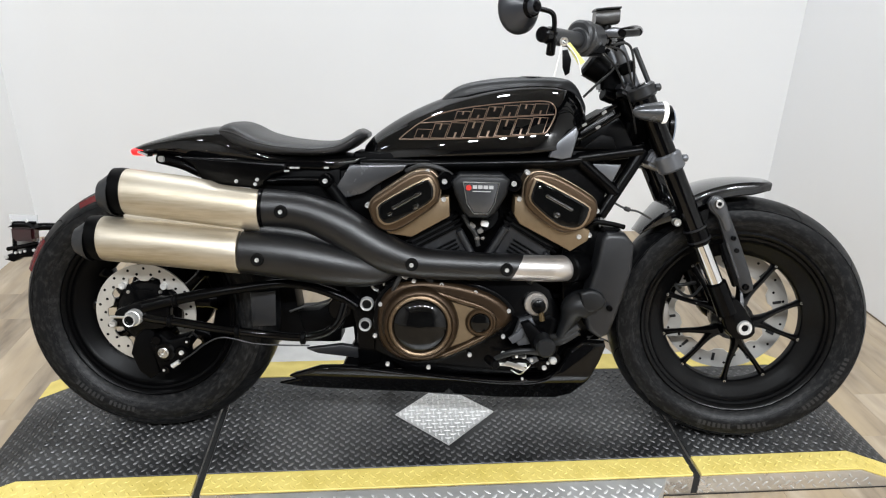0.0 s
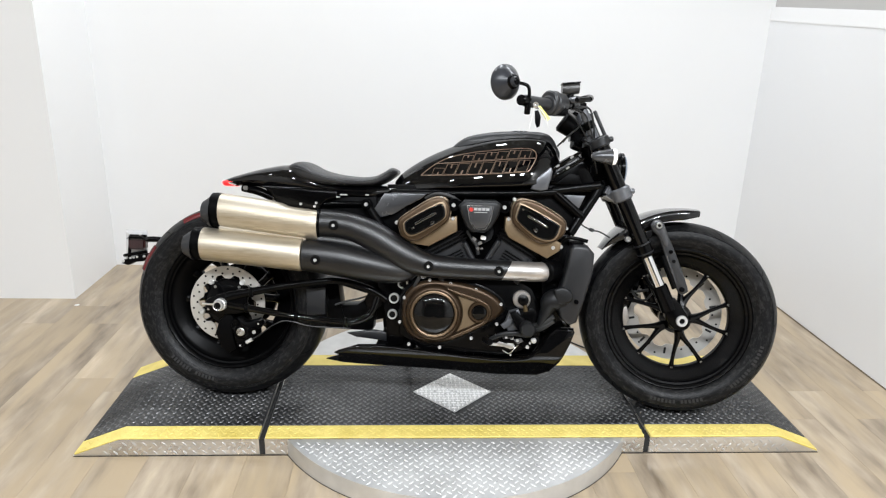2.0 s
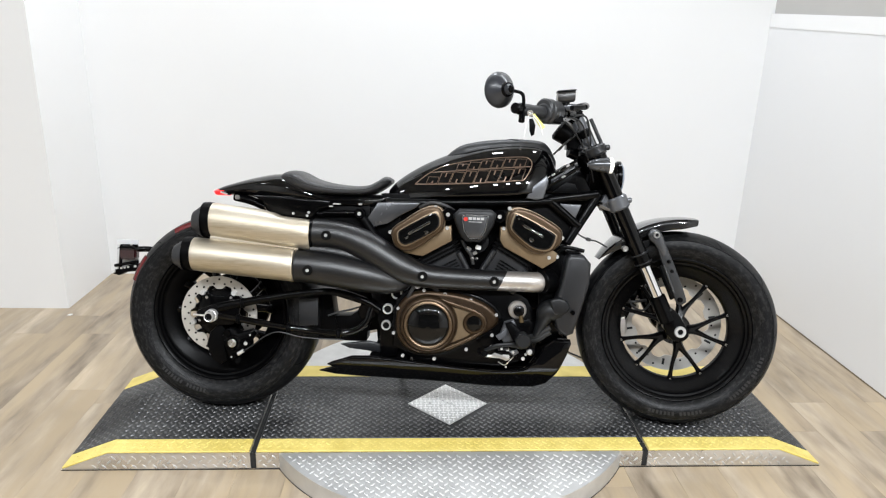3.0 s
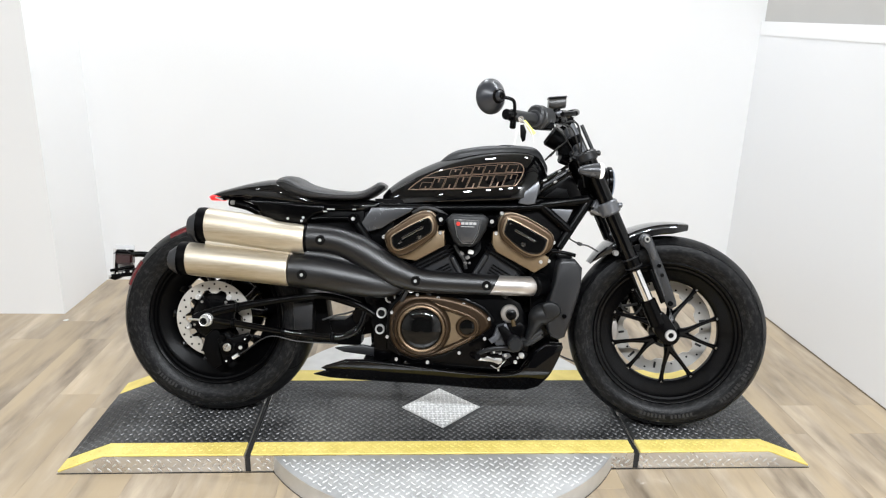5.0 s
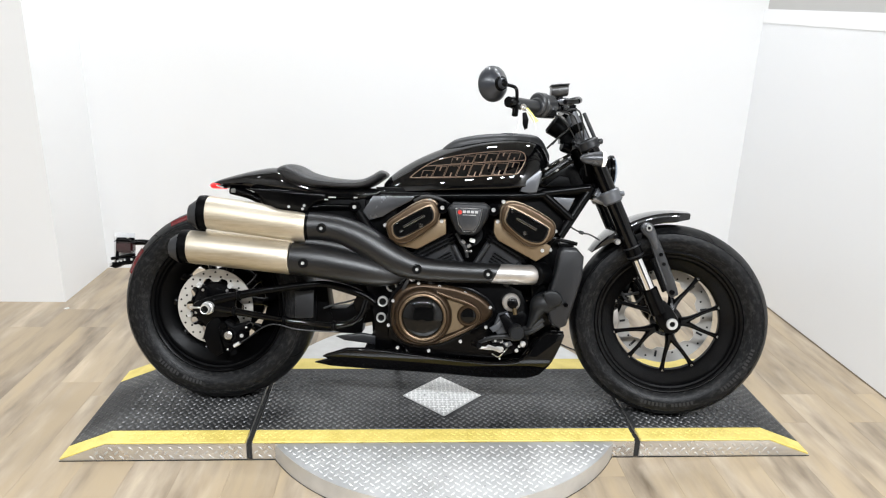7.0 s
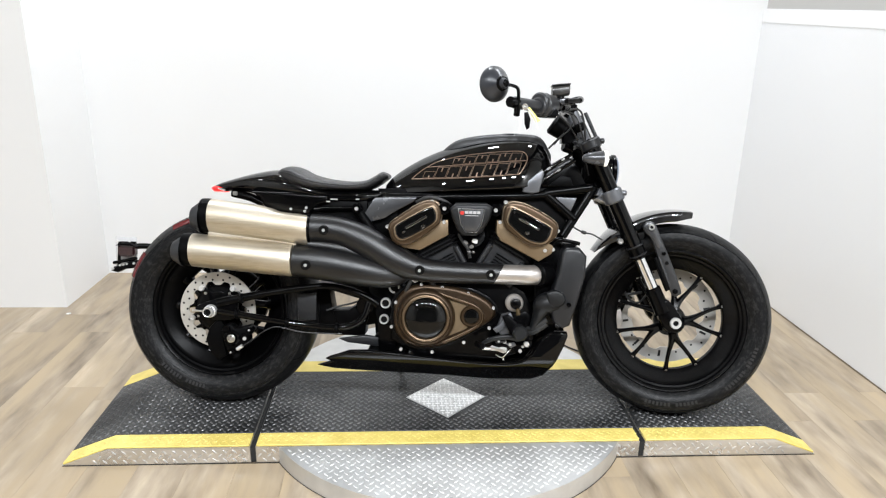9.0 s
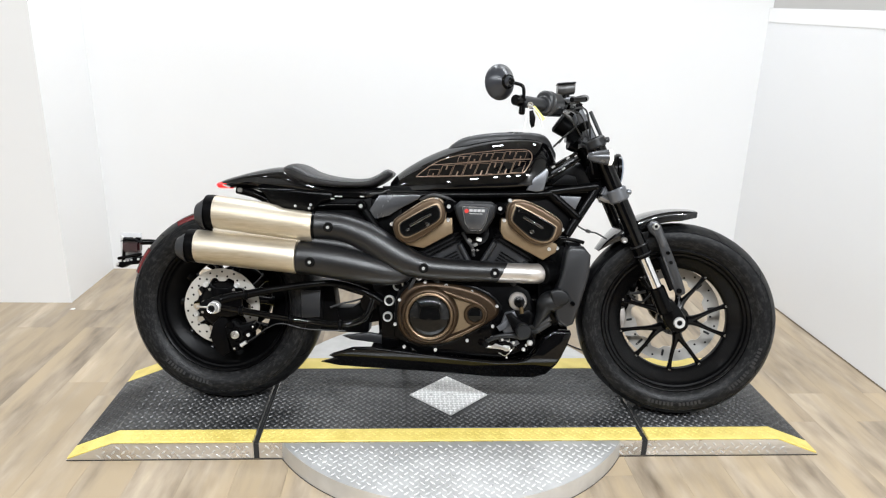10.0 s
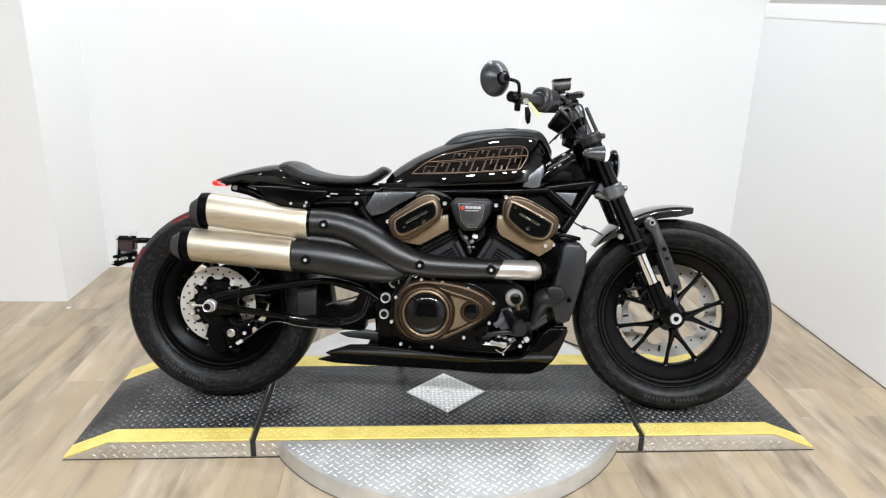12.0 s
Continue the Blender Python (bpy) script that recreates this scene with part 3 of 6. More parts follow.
# raised sidewall marks as plain bars
for (x, half, bead, t, spans) in ((WB, 0.079, 0.232, f_tyre, ((255, 14), (311, 14))), (0.0, 0.090, 0.222, r_tyre, ((225, 14), (100, 10)))):
    mk = bmesh.new()
    for a, count in spans:
        for k in range(count):
            if k == count // 2:
                continue
            sidewall_strip(x, R_T, RT_F if x > 1 else R_T, half, bead, bead + 0.038, bead + 0.050, a + k * 2.6, a + k * 2.6 + 1.5, 0.0009, mk, 1, 1)
    tagged(part("sidewall_lettering", mk, TYRE_TEXT, t), kind="stuff")
    ln = bmesh.new()
    for r in (bead + 0.026, bead + 0.066):
        lathe([(r, tyre_y(RT_F if x > 1 else R_T, half, bead, r) + 0.001), (r + 0.001, tyre_y(RT_F if x > 1 else R_T, half, bead, r) - 0.0012), (r + 0.002, tyre_y(RT_F if x > 1 else R_T, half, bead, r + 0.002) + 0.001)], x, R_T, 96, ln)
    part("sidewall_ridge", ln, TYRE_FRONT if x > 1 else TYRE_REAR, t)


def brake_disc(x, z, y, r_out, r_in, parent, material, holes=30, carrier=True):
    """A drilled disc with a wavy inner edge on a carrier with arms."""
    d = bmesh.new()
    n = 120
    rings = []
    for k in range(n):
        a = 2 * math.pi * k / n
        wob = 0.0065 * math.tanh(3 * math.cos(10 * a))
        ri, ro = r_in + wob, r_out
        rings.append([(x + r * math.cos(a), y + yy, z + r * math.sin(a)) for r, yy in ((ri, -0.0025), (ro, -0.0025), (ro, 0.0025), (ri, 0.0025), (ri, -0.0025))])
    rings.append(rings[0])
    vs = [[d.verts.new(q) for q in rr] for rr in rings[:-1]]
    vs.append(vs[0])
    for a, b in zip(vs, vs[1:]):
        for i in range(4):
            d.faces.new((a[i], a[i + 1], b[i + 1], b[i]))
    bmesh.ops.remove_doubles(d, verts=d.verts, dist=1e-6)
    ob = part("brake_disc", d, material, parent, "bright drilled steel brake disc")
    # dark caps on the face give the drilled holes their shade
    hm = bmesh.new()
    for k in range(holes):
        a = 2 * math.pi * k / holes
        r = r_in + (r_out - r_in) * (0.32, 0.72)[k % 2]
        lathe([(0.0001, -0.0031), (0.0036, -0.0031), (0.0038, -0.002)], x + r * math.cos(a), z + r * math.sin(a), 8, hm, y)
    tagged(part("vent_holes", hm, RECESS_SHADE, ob), kind="stuff")
    if carrier:
        cr = bmesh.new()
        prof = []
        for k in range(80):
            a = 2 * math.pi * k / 80
            rr = 0.062 + (r_in + 0.004 - 0.062) * max(0.0, math.cos(5 * (a - radians(55)))) ** 1.5
            prof.append((x + rr * math.cos(a), z + rr * math.sin(a)))
        part("carrier", prism(prof, y - 0.003, y + 0.008, 0.002, 2, cr), SATIN, ob, "black disc carrier")
        for k in range(5):
            a = radians(55 + 72 * k)
            bolt(x + (r_in - 0.002) * math.cos(a), y - 0.006, z + (r_in - 0.002) * math.sin(a), 0.009, ob, BOLT, "button")
            part("float_pin", lathe([(0.0001, -0.005), (0.0045, -0.005), (0.005, -0.001)], x + (r_in - 0.022) * math.cos(a), z + (r_in - 0.022) * math.sin(a), 12, y=y), STEEL, ob)
    return ob


part("hub_flange", lathe([(0.02, -0.079), (0.076, -0.076), (0.084, -0.068), (0.084, -0.040), (0.03, -0.03)], 0.0, R_T, 48), WHEEL, rear)
brake_disc(0.0, R_T, -0.085, 0.1265, 0.091, rear, DISC, 36)
brake_disc(WB, R_T, 0.078, 0.168, 0.122, front, DISC_FRONT, 30, False)
part("drive_pulley", lathe([(0.03, 0.085), (0.112, 0.082), (0.118, 0.088), (0.118, 0.112), (0.03, 0.112)], 0.0, R_T, 64), MATT, rear, "black belt pulley")
fd = bmesh.new()
for k in range(10):
    a = radians(36 * k + 12)
    prism([(WB + r * math.cos(a + da), R_T + r * math.sin(a + da)) for r, da in ((0.128, -0.03), (0.150, -0.025), (0.150, 0.025), (0.128, 0.03))], 0.0735, 0.0765, bm=fd)
tagged(part("vent_slots", fd, GREY_DARK, front), kind="stuff")

# rear axle, swingarm
swing = part("swingarm", tube([(0.02, -0.135, 0.352), (0.036, -0.135, 0.356), (0.13, -0.135, 0.380), (0.223, -0.135, 0.399), (0.334, -0.132, 0.417), (0.389, -0.128, 0.419), (0.445, -0.122, 0.408), (0.505, -0.115, 0.384), (0.54, -0.11, 0.36)], [0.016, 0.015, 0.0135, 0.0125, 0.0115, 0.0115, 0.012, 0.013, 0.015], 14), SATIN, bike, "black tubular steel swingarm")
part("lower_tube", tube([(0.02, -0.135, 0.330), (0.036, -0.135, 0.326), (0.13, -0.138, 0.313), (0.224, -0.138, 0.300), (0.336, -0.136, 0.289), (0.41, -0.132, 0.284), (0.466, -0.128, 0.295), (0.498, -0.122, 0.323), (0.514, -0.115, 0.37)], [0.014, 0.0135, 0.0115, 0.011, 0.011, 0.011, 0.011, 0.011, 0.012], 14), GLOSS, swing)
part("left_tube", tube([(0.0, 0.14, 0.33), (0.2, 0.14, 0.36), (0.42, 0.13, 0.39), (0.55, 0.11, 0.36)], 0.018, 12), SATIN, swing)
part("cross_tube", rod((0.50, -0.12, 0.355), (0.50, 0.13, 0.375), 0.030, bevel=0.003), SATIN, swing)
part("axle_carrier", prism([(-0.055, 0.318), (-0.048, 0.342), (-0.02, 0.356), (0.03, 0.372), (0.075, 0.378), (0.085, 0.345), (0.075, 0.305), (0.03, 0.296), (-0.02, 0.302)], -0.142, -0.112, 0.006, smooth=3), SATIN, swing)
for x, z in ((0.10, 0.372), (0.085, 0.319), (0.25, 0.297), (0.412, 0.284)):
    part("clamp", rod((x - 0.006, -0.137, z), (x + 0.006, -0.137, z), 0.0165, bevel=0.002), MATT, swing)
axle = part("axle_nut", lathe([(0.0001, -0.165), (0.0085, -0.166), (0.010, -0.176), (0.0145, -0.178), (0.0165, -0.173), (0.017, -0.160), (0.020, -0.158), (0.021, -0.142)], 0.0, R_T, 6 * 4), BOLT, swing, "bright axle nut")
part("axle_socket", lathe([(0.0001, -0.172), (0.0095, -0.172), (0.0095, -0.1785), (0.012, -0.1765)], 0.0, R_T, 20), RECESS_SHADE, axle)
part("adjuster", rod((-0.062, -0.140, 0.327), (-0.02, -0.140, 0.327), 0.004), STEEL, swing)
# rear caliper
cal = part("rear_caliper", prism([(0.034, 0.262), (0.044, 0.283), (0.062, 0.288), (0.080, 0.272), (0.100, 0.276), (0.124, 0.284), (0.140, 0.268), (0.124, 0.248), (0.126, 0.226), (0.114, 0.212), (0.098, 0.216), (0.084, 0.200), (0.070, 0.188), (0.054, 0.196), (0.044, 0.226)], -0.146, -0.098, 0.006), MATT, bike, "matt black rear brake caliper")
part("caliper_bracket", prism([(-0.024, 0.228), (-0.012, 0.270), (0.010, 0.292), (0.024, 0.300), (0.040, 0.276), (0.036, 0.226), (0.046, 0.178), (0.022, 0.162), (-0.004, 0.180)], -0.128, -0.098, 0.005), MATT, cal)
for bx, bz, rr in ((0.070, 0.242, 0.026), (0.052, 0.272, 0.013), (0.112, 0.243, 0.016), (0.072, 0.196, 0.011), (0.128, 0.270, 0.010)):
    part("caliper_boss", lathe([(0.0001, -0.153), (rr * 0.8, -0.153), (rr, -0.148), (rr, -0.12)], bx, bz, 24), SATIN, cal)
part("piston_cap", lathe([(0.0001, -0.154), (0.004, -0.154), (0.0045, -0.158), (0.0075, -0.158), (0.008, -0.155), (0.0105, -0.155), (0.0112, -0.158), (0.013, -0.157), (0.0135, -0.145)], 0.070, 0.242, 28), STEEL, cal)
bolt(0.114, -0.153, 0.243, 0.006, cal)
bolt(0.128, -0.153, 0.271, 0.003, cal)
bolt(0.068, -0.153, 0.196, 0.003, cal)
part("bleed_screw", rod((0.088, -0.15, 0.206), (0.106, -0.15, 0.218), 0.006), BOLT, cal)
part("brake_hose", tube([(0.104, -0.15, 0.216), (0.14, -0.152, 0.240), (0.175, -0.152, 0.268), (0.22, -0.152, 0.285), (0.29, -0.152, 0.272), (0.36, -0.150, 0.268), (0.43, -0.148, 0.268)], 0.0020, 8), GREY_DARK, bike)

# ---- exhaust ----
exhaust = tagged(new("exhaust"), "high-mounted twin exhaust with champagne mufflers")
exhaust.parent = bike


def muffler(name, x0, x1, z0, z1, y, r, cut):
    """A round muffler along X with a bevelled tail cap; cut trims its shoulder under the tail."""
    ob = new(name)
    ob.parent = exhaust
    n = 40
    bm = bmesh.new()
    rings = []
    for k, t in enumerate([0, 0.004, 0.02, 0.25, 0.5, 0.6, 0.68, 0.76, 0.9, 0.985, 1]):
        x = x0 + (x1 - x0) * t
        zc = z0 + (z1 - z0) * t
        rr = r * (0.965 if t in (0, 1) else 0.99 if t in (0.004,) else 1)
        ring = []
        for i in range(n):
            a = 2 * math.pi * i / n
            dy, dz = rr * 0.97 * math.cos(a), rr * math.sin(a)
            if cut:
                lim = rr * (1.05 - 0.30 * min(1, max(0, (t - 0.52) / 0.16)) - 0.02 * max(0, t - 0.68))
                dz = min(dz, lim)
            ring.append((x, y + dy, zc + dz))
        rings.append(ring)
    skin(bm, rings)
    body = part("muffler_can", bm, CHAMP, ob, "brushed champagne muffler can", 30)
    sl = (z1 - z0) / (x1 - x0)
    rims = bmesh.new()
    rr2 = [[(x0 + dx, y + q * r * 0.97 * math.cos(a), z0 + sl * dx + q * r * math.sin(a)) for a in (2 * math.pi * i / n for i in range(n))] for dx, q in ((-0.030, 0.90), (-0.028, 0.955), (-0.012, 1.005), (0.001, 1.01), (0.002, 0.95))]
    skin(rims, rr2)
    cap = part("tail_cap", rims, MATT, ob, "matt black muffler end cap")
    tip = bmesh.new()
    t0 = [[(x0 - 0.034 + dx, y - 0.006 + q * r * math.cos(a) - sh, z0 + q * r * math.sin(a) - 0.004) for a in (2 * math.pi * i / n for i in range(n))] for dx, q, sh in ((0.008, 0.92, 0), (0.001, 0.88, 0.001), (-0.017, 0.62, 0.008), (-0.020, 0.585, 0.009), (-0.021, 0.54, 0.010), (-0.020, 0.42, 0.011), (-0.012, 0.38, 0.010), (0.012, 0.36, 0.005))]
    skin(tip, t0, caps=False)
    part("outlet", tip, CONTROL, ob, "grey slanted muffler outlet")
    return ob


muffler("upper_muffler", 0.006, 0.322, 0.638, 0.605, -0.150, 0.0555, True)
muffler("lower_muffler", -0.046, 0.276, 0.530, 0.506, -0.172, 0.053, False)
br = tube([(0.004, -0.150, 0.585), (0.15, -0.150, 0.571), (0.285, -0.150, 0.558)], 0.026, 16, 3)
part("muffler_bridge", br, CHAMP, exhaust)

up_sh = part("upper_heat_shield", tube([(0.326, -0.150, 0.607), (0.37, -0.150, 0.606), (0.43, -0.150, 0.598), (0.50, -0.150, 0.570), (0.60, -0.150, 0.513), (0.68, -0.150, 0.487), (0.76, -0.150, 0.481), (0.85, -0.150, 0.479), (0.93, -0.150, 0.479)],
               [0.047, 0.046, 0.046, 0.050, 0.049, 0.039, 0.036, 0.034, 0.033], 32, flat=0.92), SHIELD, exhaust, "dark grey exhaust heat shield")
part("shield_web", tube([(0.31, -0.150, 0.556), (0.40, -0.150, 0.548), (0.48, -0.150, 0.530), (0.56, -0.148, 0.49)], 0.026, 12, 4), SHIELD, exhaust)
for v in up_sh.data.vertices:
    v.co.x += 0.5 * (v.co.z - 0.479) * max(0.0, (v.co.x - 0.84) / 0.09)
part("lower_heat_shield", tube([(0.279, -0.172, 0.505), (0.33, -0.172, 0.502), (0.40, -0.171, 0.494), (0.48, -0.168, 0.480), (0.55, -0.160, 0.466), (0.60, -0.150, 0.458), (0.635, -0.140, 0.458)],
               [0.051, 0.053, 0.054, 0.050, 0.042, 0.030, 0.012], 32, flat=0.86), SHIELD, exhaust, "dark grey exhaust heat shield")
part("rear_collar", rod((0.318, -0.150, 0.607), (0.330, -0.150, 0.607), 0.0485, n=32, bevel=0.002), SATIN, exhaust)
part("front_pipe", tube([(0.88, -0.148, 0.478), (0.97, -0.148, 0.478), (1.02, -0.148, 0.478), (1.06, -0.130, 0.478), (1.075, -0.09, 0.480), (1.07, -0.04, 0.49)], [0.0315, 0.0318, 0.032, 0.032, 0.03, 0.03], 28), PIPE, exhaust, "bare brushed steel exhaust pipe")
part("pipe_collar", rod((1.052, -0.150, 0.479), (1.090, -0.118, 0.482), 0.0375, n=28, bevel=0.004), MATT, exhaust)
for x, y, z in ((0.376, -0.195, 0.606), (0.326, -0.221, 0.497), (0.680, -0.189, 0.487), (0.905, -0.183, 0.479)):
    part("bolt_recess", lathe([(0.0001, -0.001), (0.0090, -0.0015), (0.0120, -0.004), (0.0145, -0.003), (0.0160, 0.006), (0.0165, 0.012)], x, z, 24, y=y), RECESS_SHADE, exhaust)
    bolt(x, y - 0.0005, z, 0.0052, exhaust)
# ---- tail and seat ----
PROF = lambda pts, x: float(np.interp(x, [p[0] for p in pts], [p[1] for p in pts]))


def loft(xs, top, bottom, halfw, power=2.6, n=28, y0=0.0, bm=None, wide=0.5):
    """A body along X with superellipse sections, widest at a share of their height; top, bottom and half width are (x, value) lines."""
    bm = bm or bmesh.new()
    rings = []
    for x in xs:
        t, b, w = PROF(top, x), PROF(bottom, x), PROF(halfw, x)
        ring = []
        for k in range(n):
            a = 2 * math.pi * k / n
            c, s = math.cos(a), math.sin(a)
            yy = w * math.copysign(abs(c) ** (2 / power), c)
            zz = b + (t - b) * (wide + (1 - wide if s > 0 else wide) * math.copysign(abs(s) ** (2 / power), s))
            ring.append((x, y0 + yy, zz))
        rings.append(ring)
    skin(bm, rings)
    return bm


def fine(pts, per=5):
    return [tuple(q) for q in smooth_path(pts, per)]


tail_top = fine([(-0.035, 0.733), (0.0, 0.748), (0.066, 0.768), (0.12, 0.782), (0.183, 0.793), (0.24, 0.788), (0.35, 0.745), (0.45, 0.735), (0.55, 0.735)])
tail_bot = fine([(-0.035, 0.722), (0.0, 0.716), (0.066, 0.716), (0.12, 0.706), (0.183, 0.694), (0.24, 0.690), (0.35, 0.690), (0.45, 0.700), (0.55, 0.700)])
tail_w = fine([(-0.035, 0.026), (0.0, 0.048), (0.066, 0.072), (0.12, 0.090), (0.183, 0.104), (0.24, 0.112), (0.35, 0.115), (0.45, 0.105), (0.55, 0.085)])
tail = part("tail_section", loft(np.linspace(-0.035, 0.55, 48), tail_top, tail_bot, tail_w, 2.5), TANK_PAINT, bike, "gloss black tail section")
part("side_cover", prism([(0.118, 0.722), (0.150, 0.702), (0.172, 0.664), (0.20, 0.657), (0.290, 0.650), (0.318, 0.653), (0.342, 0.680), (0.375, 0.690), (0.375, 0.715), (0.25, 0.722)], -0.122, 0.122, 0.010, 3), SATIN, tail)
for x, z in ((0.255, 0.667), (0.305, 0.672), (0.30, 0.661)):
    bolt(x, -0.123, z, 0.0045, tail)
part("tail_light", loft(np.linspace(-0.042, 0.004, 8), [(-0.042, 0.730), (-0.03, 0.735), (0.004, 0.738)], [(-0.042, 0.722), (-0.03, 0.714), (0.004, 0.714)], [(-0.042, 0.018), (-0.03, 0.042), (0.004, 0.0505)], 2.5), RED_ON, tail, "lit red tail light")
part("light_strip", box(-0.004, 0.03, -0.071, -0.05, 0.720, 0.726, 0.002, turn=Euler((0, radians(14), radians(-20)))), CHROME, tail)
part("under_tail", tube([(0.04, -0.045, 0.712), (0.10, -0.055, 0.700), (0.15, -0.06, 0.680)], 0.014, 10), SATIN, tail)
part("tail_buckle", box(0.046, 0.062, -0.068, -0.045, 0.704, 0.718, 0.002), CHROME, tail)
seat_top = fine([(0.186, 0.776), (0.205, 0.797), (0.235, 0.806), (0.262, 0.800), (0.299, 0.781), (0.358, 0.767), (0.435, 0.761), (0.485, 0.766), (0.515, 0.781), (0.54, 0.796), (0.562, 0.786)])
seat_bot = fine([(0.186, 0.770), (0.205, 0.760), (0.235, 0.745), (0.262, 0.736), (0.299, 0.731), (0.358, 0.728), (0.435, 0.728), (0.485, 0.731), (0.515, 0.742), (0.54, 0.758), (0.562, 0.776)])
seat_w = fine([(0.186, 0.045), (0.205, 0.085), (0.235, 0.108), (0.262, 0.120), (0.299, 0.130), (0.358, 0.136), (0.435, 0.126), (0.485, 0.108), (0.515, 0.092), (0.54, 0.078), (0.562, 0.05)])
seat = part("seat", loft(np.linspace(0.187, 0.560, 60), seat_top, seat_bot, seat_w, 3.0, 36), LEATHER, bike, "black solo seat with stitched welt")


def body_y(x, z, top, bot, hw, power, wide=0.5):
    t, b, w = PROF(top, x), PROF(bot, x), PROF(hw, x)
    m = b + wide * (t - b)
    u = min(1, abs((z - m) / ((t - m) if z > m else (m - b))))
    return w * (1 - u ** power) ** (1 / power)


welt = []
for x in np.linspace(0.212, 0.545, 24):
    z = PROF(seat_bot, x) + 0.62 * (PROF(seat_top, x) - PROF(seat_bot, x))
    welt.append((x, -body_y(x, z, seat_top, seat_bot, seat_w, 3.0), z))
part("welt", tube(welt, 0.0022, 8, 2), LEATHER, seat)
part("seat_base", loft(np.linspace(0.34, 0.56, 16), [(0.34, 0.730), (0.56, 0.735)], [(0.34, 0.690), (0.48, 0.688), (0.53, 0.695), (0.56, 0.72)], [(0.34, 0.118), (0.48, 0.112), (0.56, 0.08)], 3.5), GLOSS, tail)
for x, z in ((0.375, 0.694), (0.388, 0.702), (0.40, 0.702), (0.47, 0.704)):
    part("trim_clip", box(x - 0.006, x + 0.006, -0.122, -0.114, z - 0.002, z + 0.002, 0.001), BOLT, tail)

# ---- tank ----
tank_top = fine([(0.552, 0.755), (0.575, 0.781), (0.62, 0.814), (0.68, 0.848), (0.758, 0.881), (0.852, 0.908), (0.928, 0.920), (1.0, 0.923), (1.045, 0.917), (1.078, 0.893), (1.098, 0.848), (1.106, 0.81)], 16)
tank_bot = fine([(0.552, 0.722), (0.575, 0.722), (0.62, 0.722), (0.68, 0.724), (0.758, 0.727), (0.852, 0.732), (0.928, 0.736), (1.0, 0.744), (1.045, 0.752), (1.078, 0.764), (1.098, 0.780), (1.106, 0.80)], 16)
tank_w = fine([(0.552, 0.050), (0.575, 0.062), (0.62, 0.078), (0.68, 0.096), (0.758, 0.116), (0.852, 0.130), (0.928, 0.135), (1.0, 0.128), (1.045, 0.112), (1.078, 0.088), (1.098, 0.060), (1.106, 0.03)], 16)
TP, TW = 1.78, 0.08
tank = part("fuel_tank", loft(np.linspace(0.552, 1.106, 110), tank_top, tank_bot, tank_w, TP, 64, wide=TW), TANK_PAINT, bike, "gloss black teardrop fuel tank")
con_top = fine([(0.735, 0.868), (0.758, 0.890), (0.795, 0.911), (0.87, 0.926), (0.95, 0.932), (1.035, 0.931), (1.072, 0.914), (1.098, 0.868)])
part("tank_console", loft(np.linspace(0.735, 1.098, 40), con_top, [(0.735, 0.84), (1.0, 0.88), (1.098, 0.83)], [(0.735, 0.022), (0.80, 0.040), (0.90, 0.046), (1.04, 0.043), (1.098, 0.022)], 3.2), CONTROL, tank, "satin dark grey centre console")
part("filler_cap", rod((0.965, 0.0, 0.924), (0.965, 0.0, 0.9325), 0.034, n=28, bevel=0.003), SATIN, tank)


def tank_y(x, z):
    return -body_y(x, z, tank_top, tank_bot, tank_w, TP, TW)


def tank_patch(corners, lift, bm, nu=6, nv=3, thick=0.0012):
    """A quad in X and Z laid on the tank's flank."""
    (x0, z0), (x1, z1), (x2, z2), (x3, z3) = corners
    g = []
    for i in range(nu + 1):
        u = i / nu
        row = []
        for k in range(nv + 1):
            v = k / nv
            x = (x0 * (1 - u) + x1 * u) * (1 - v) + (x3 * (1 - u) + x2 * u) * v
            z = (z0 * (1 - u) + z1 * u) * (1 - v) + (z3 * (1 - u) + z2 * u) * v
            row.append(bm.verts.new((x, tank_y(x, z) - lift, z)))
        g.append(row)
    for i in range(nu):
        for k in range(nv):
            bm.faces.new((g[i][k], g[i + 1][k], g[i + 1][k + 1], g[i][k + 1]))


def tank_line(pts, r, name, material, parent, per=6):
    line = [(x, tank_y(x, z) - 0.0006, z) for x, z in (tuple(q) for q in smooth_path(pts, per))]
    return part(name, tube(line, r, 6, 1, flat=0.5), material, parent)


LOGO_T = fine([(0.640, 0.776), (0.68, 0.808), (0.727, 0.833), (0.79, 0.850), (0.852, 0.860), (0.93, 0.869), (0.99, 0.871)])
LOGO_B = [(0.640, 0.774), (0.80, 0.780), (0.985, 0.797)]
tank_line([(0.640, 0.774), (0.66, 0.792), (0.69, 0.814), (0.727, 0.833), (0.79, 0.850), (0.852, 0.860), (0.93, 0.869), (0.985, 0.872), (1.006, 0.866), (1.013, 0.850), (1.006, 0.828), (0.988, 0.800), (0.97, 0.796), (0.90, 0.789), (0.80, 0.781), (0.70, 0.776), (0.640, 0.774)], 0.0016, "badge_outline", DECAL, tank)


def mid_z(x):
    return 0.812 + (x - 0.66) * 0.088


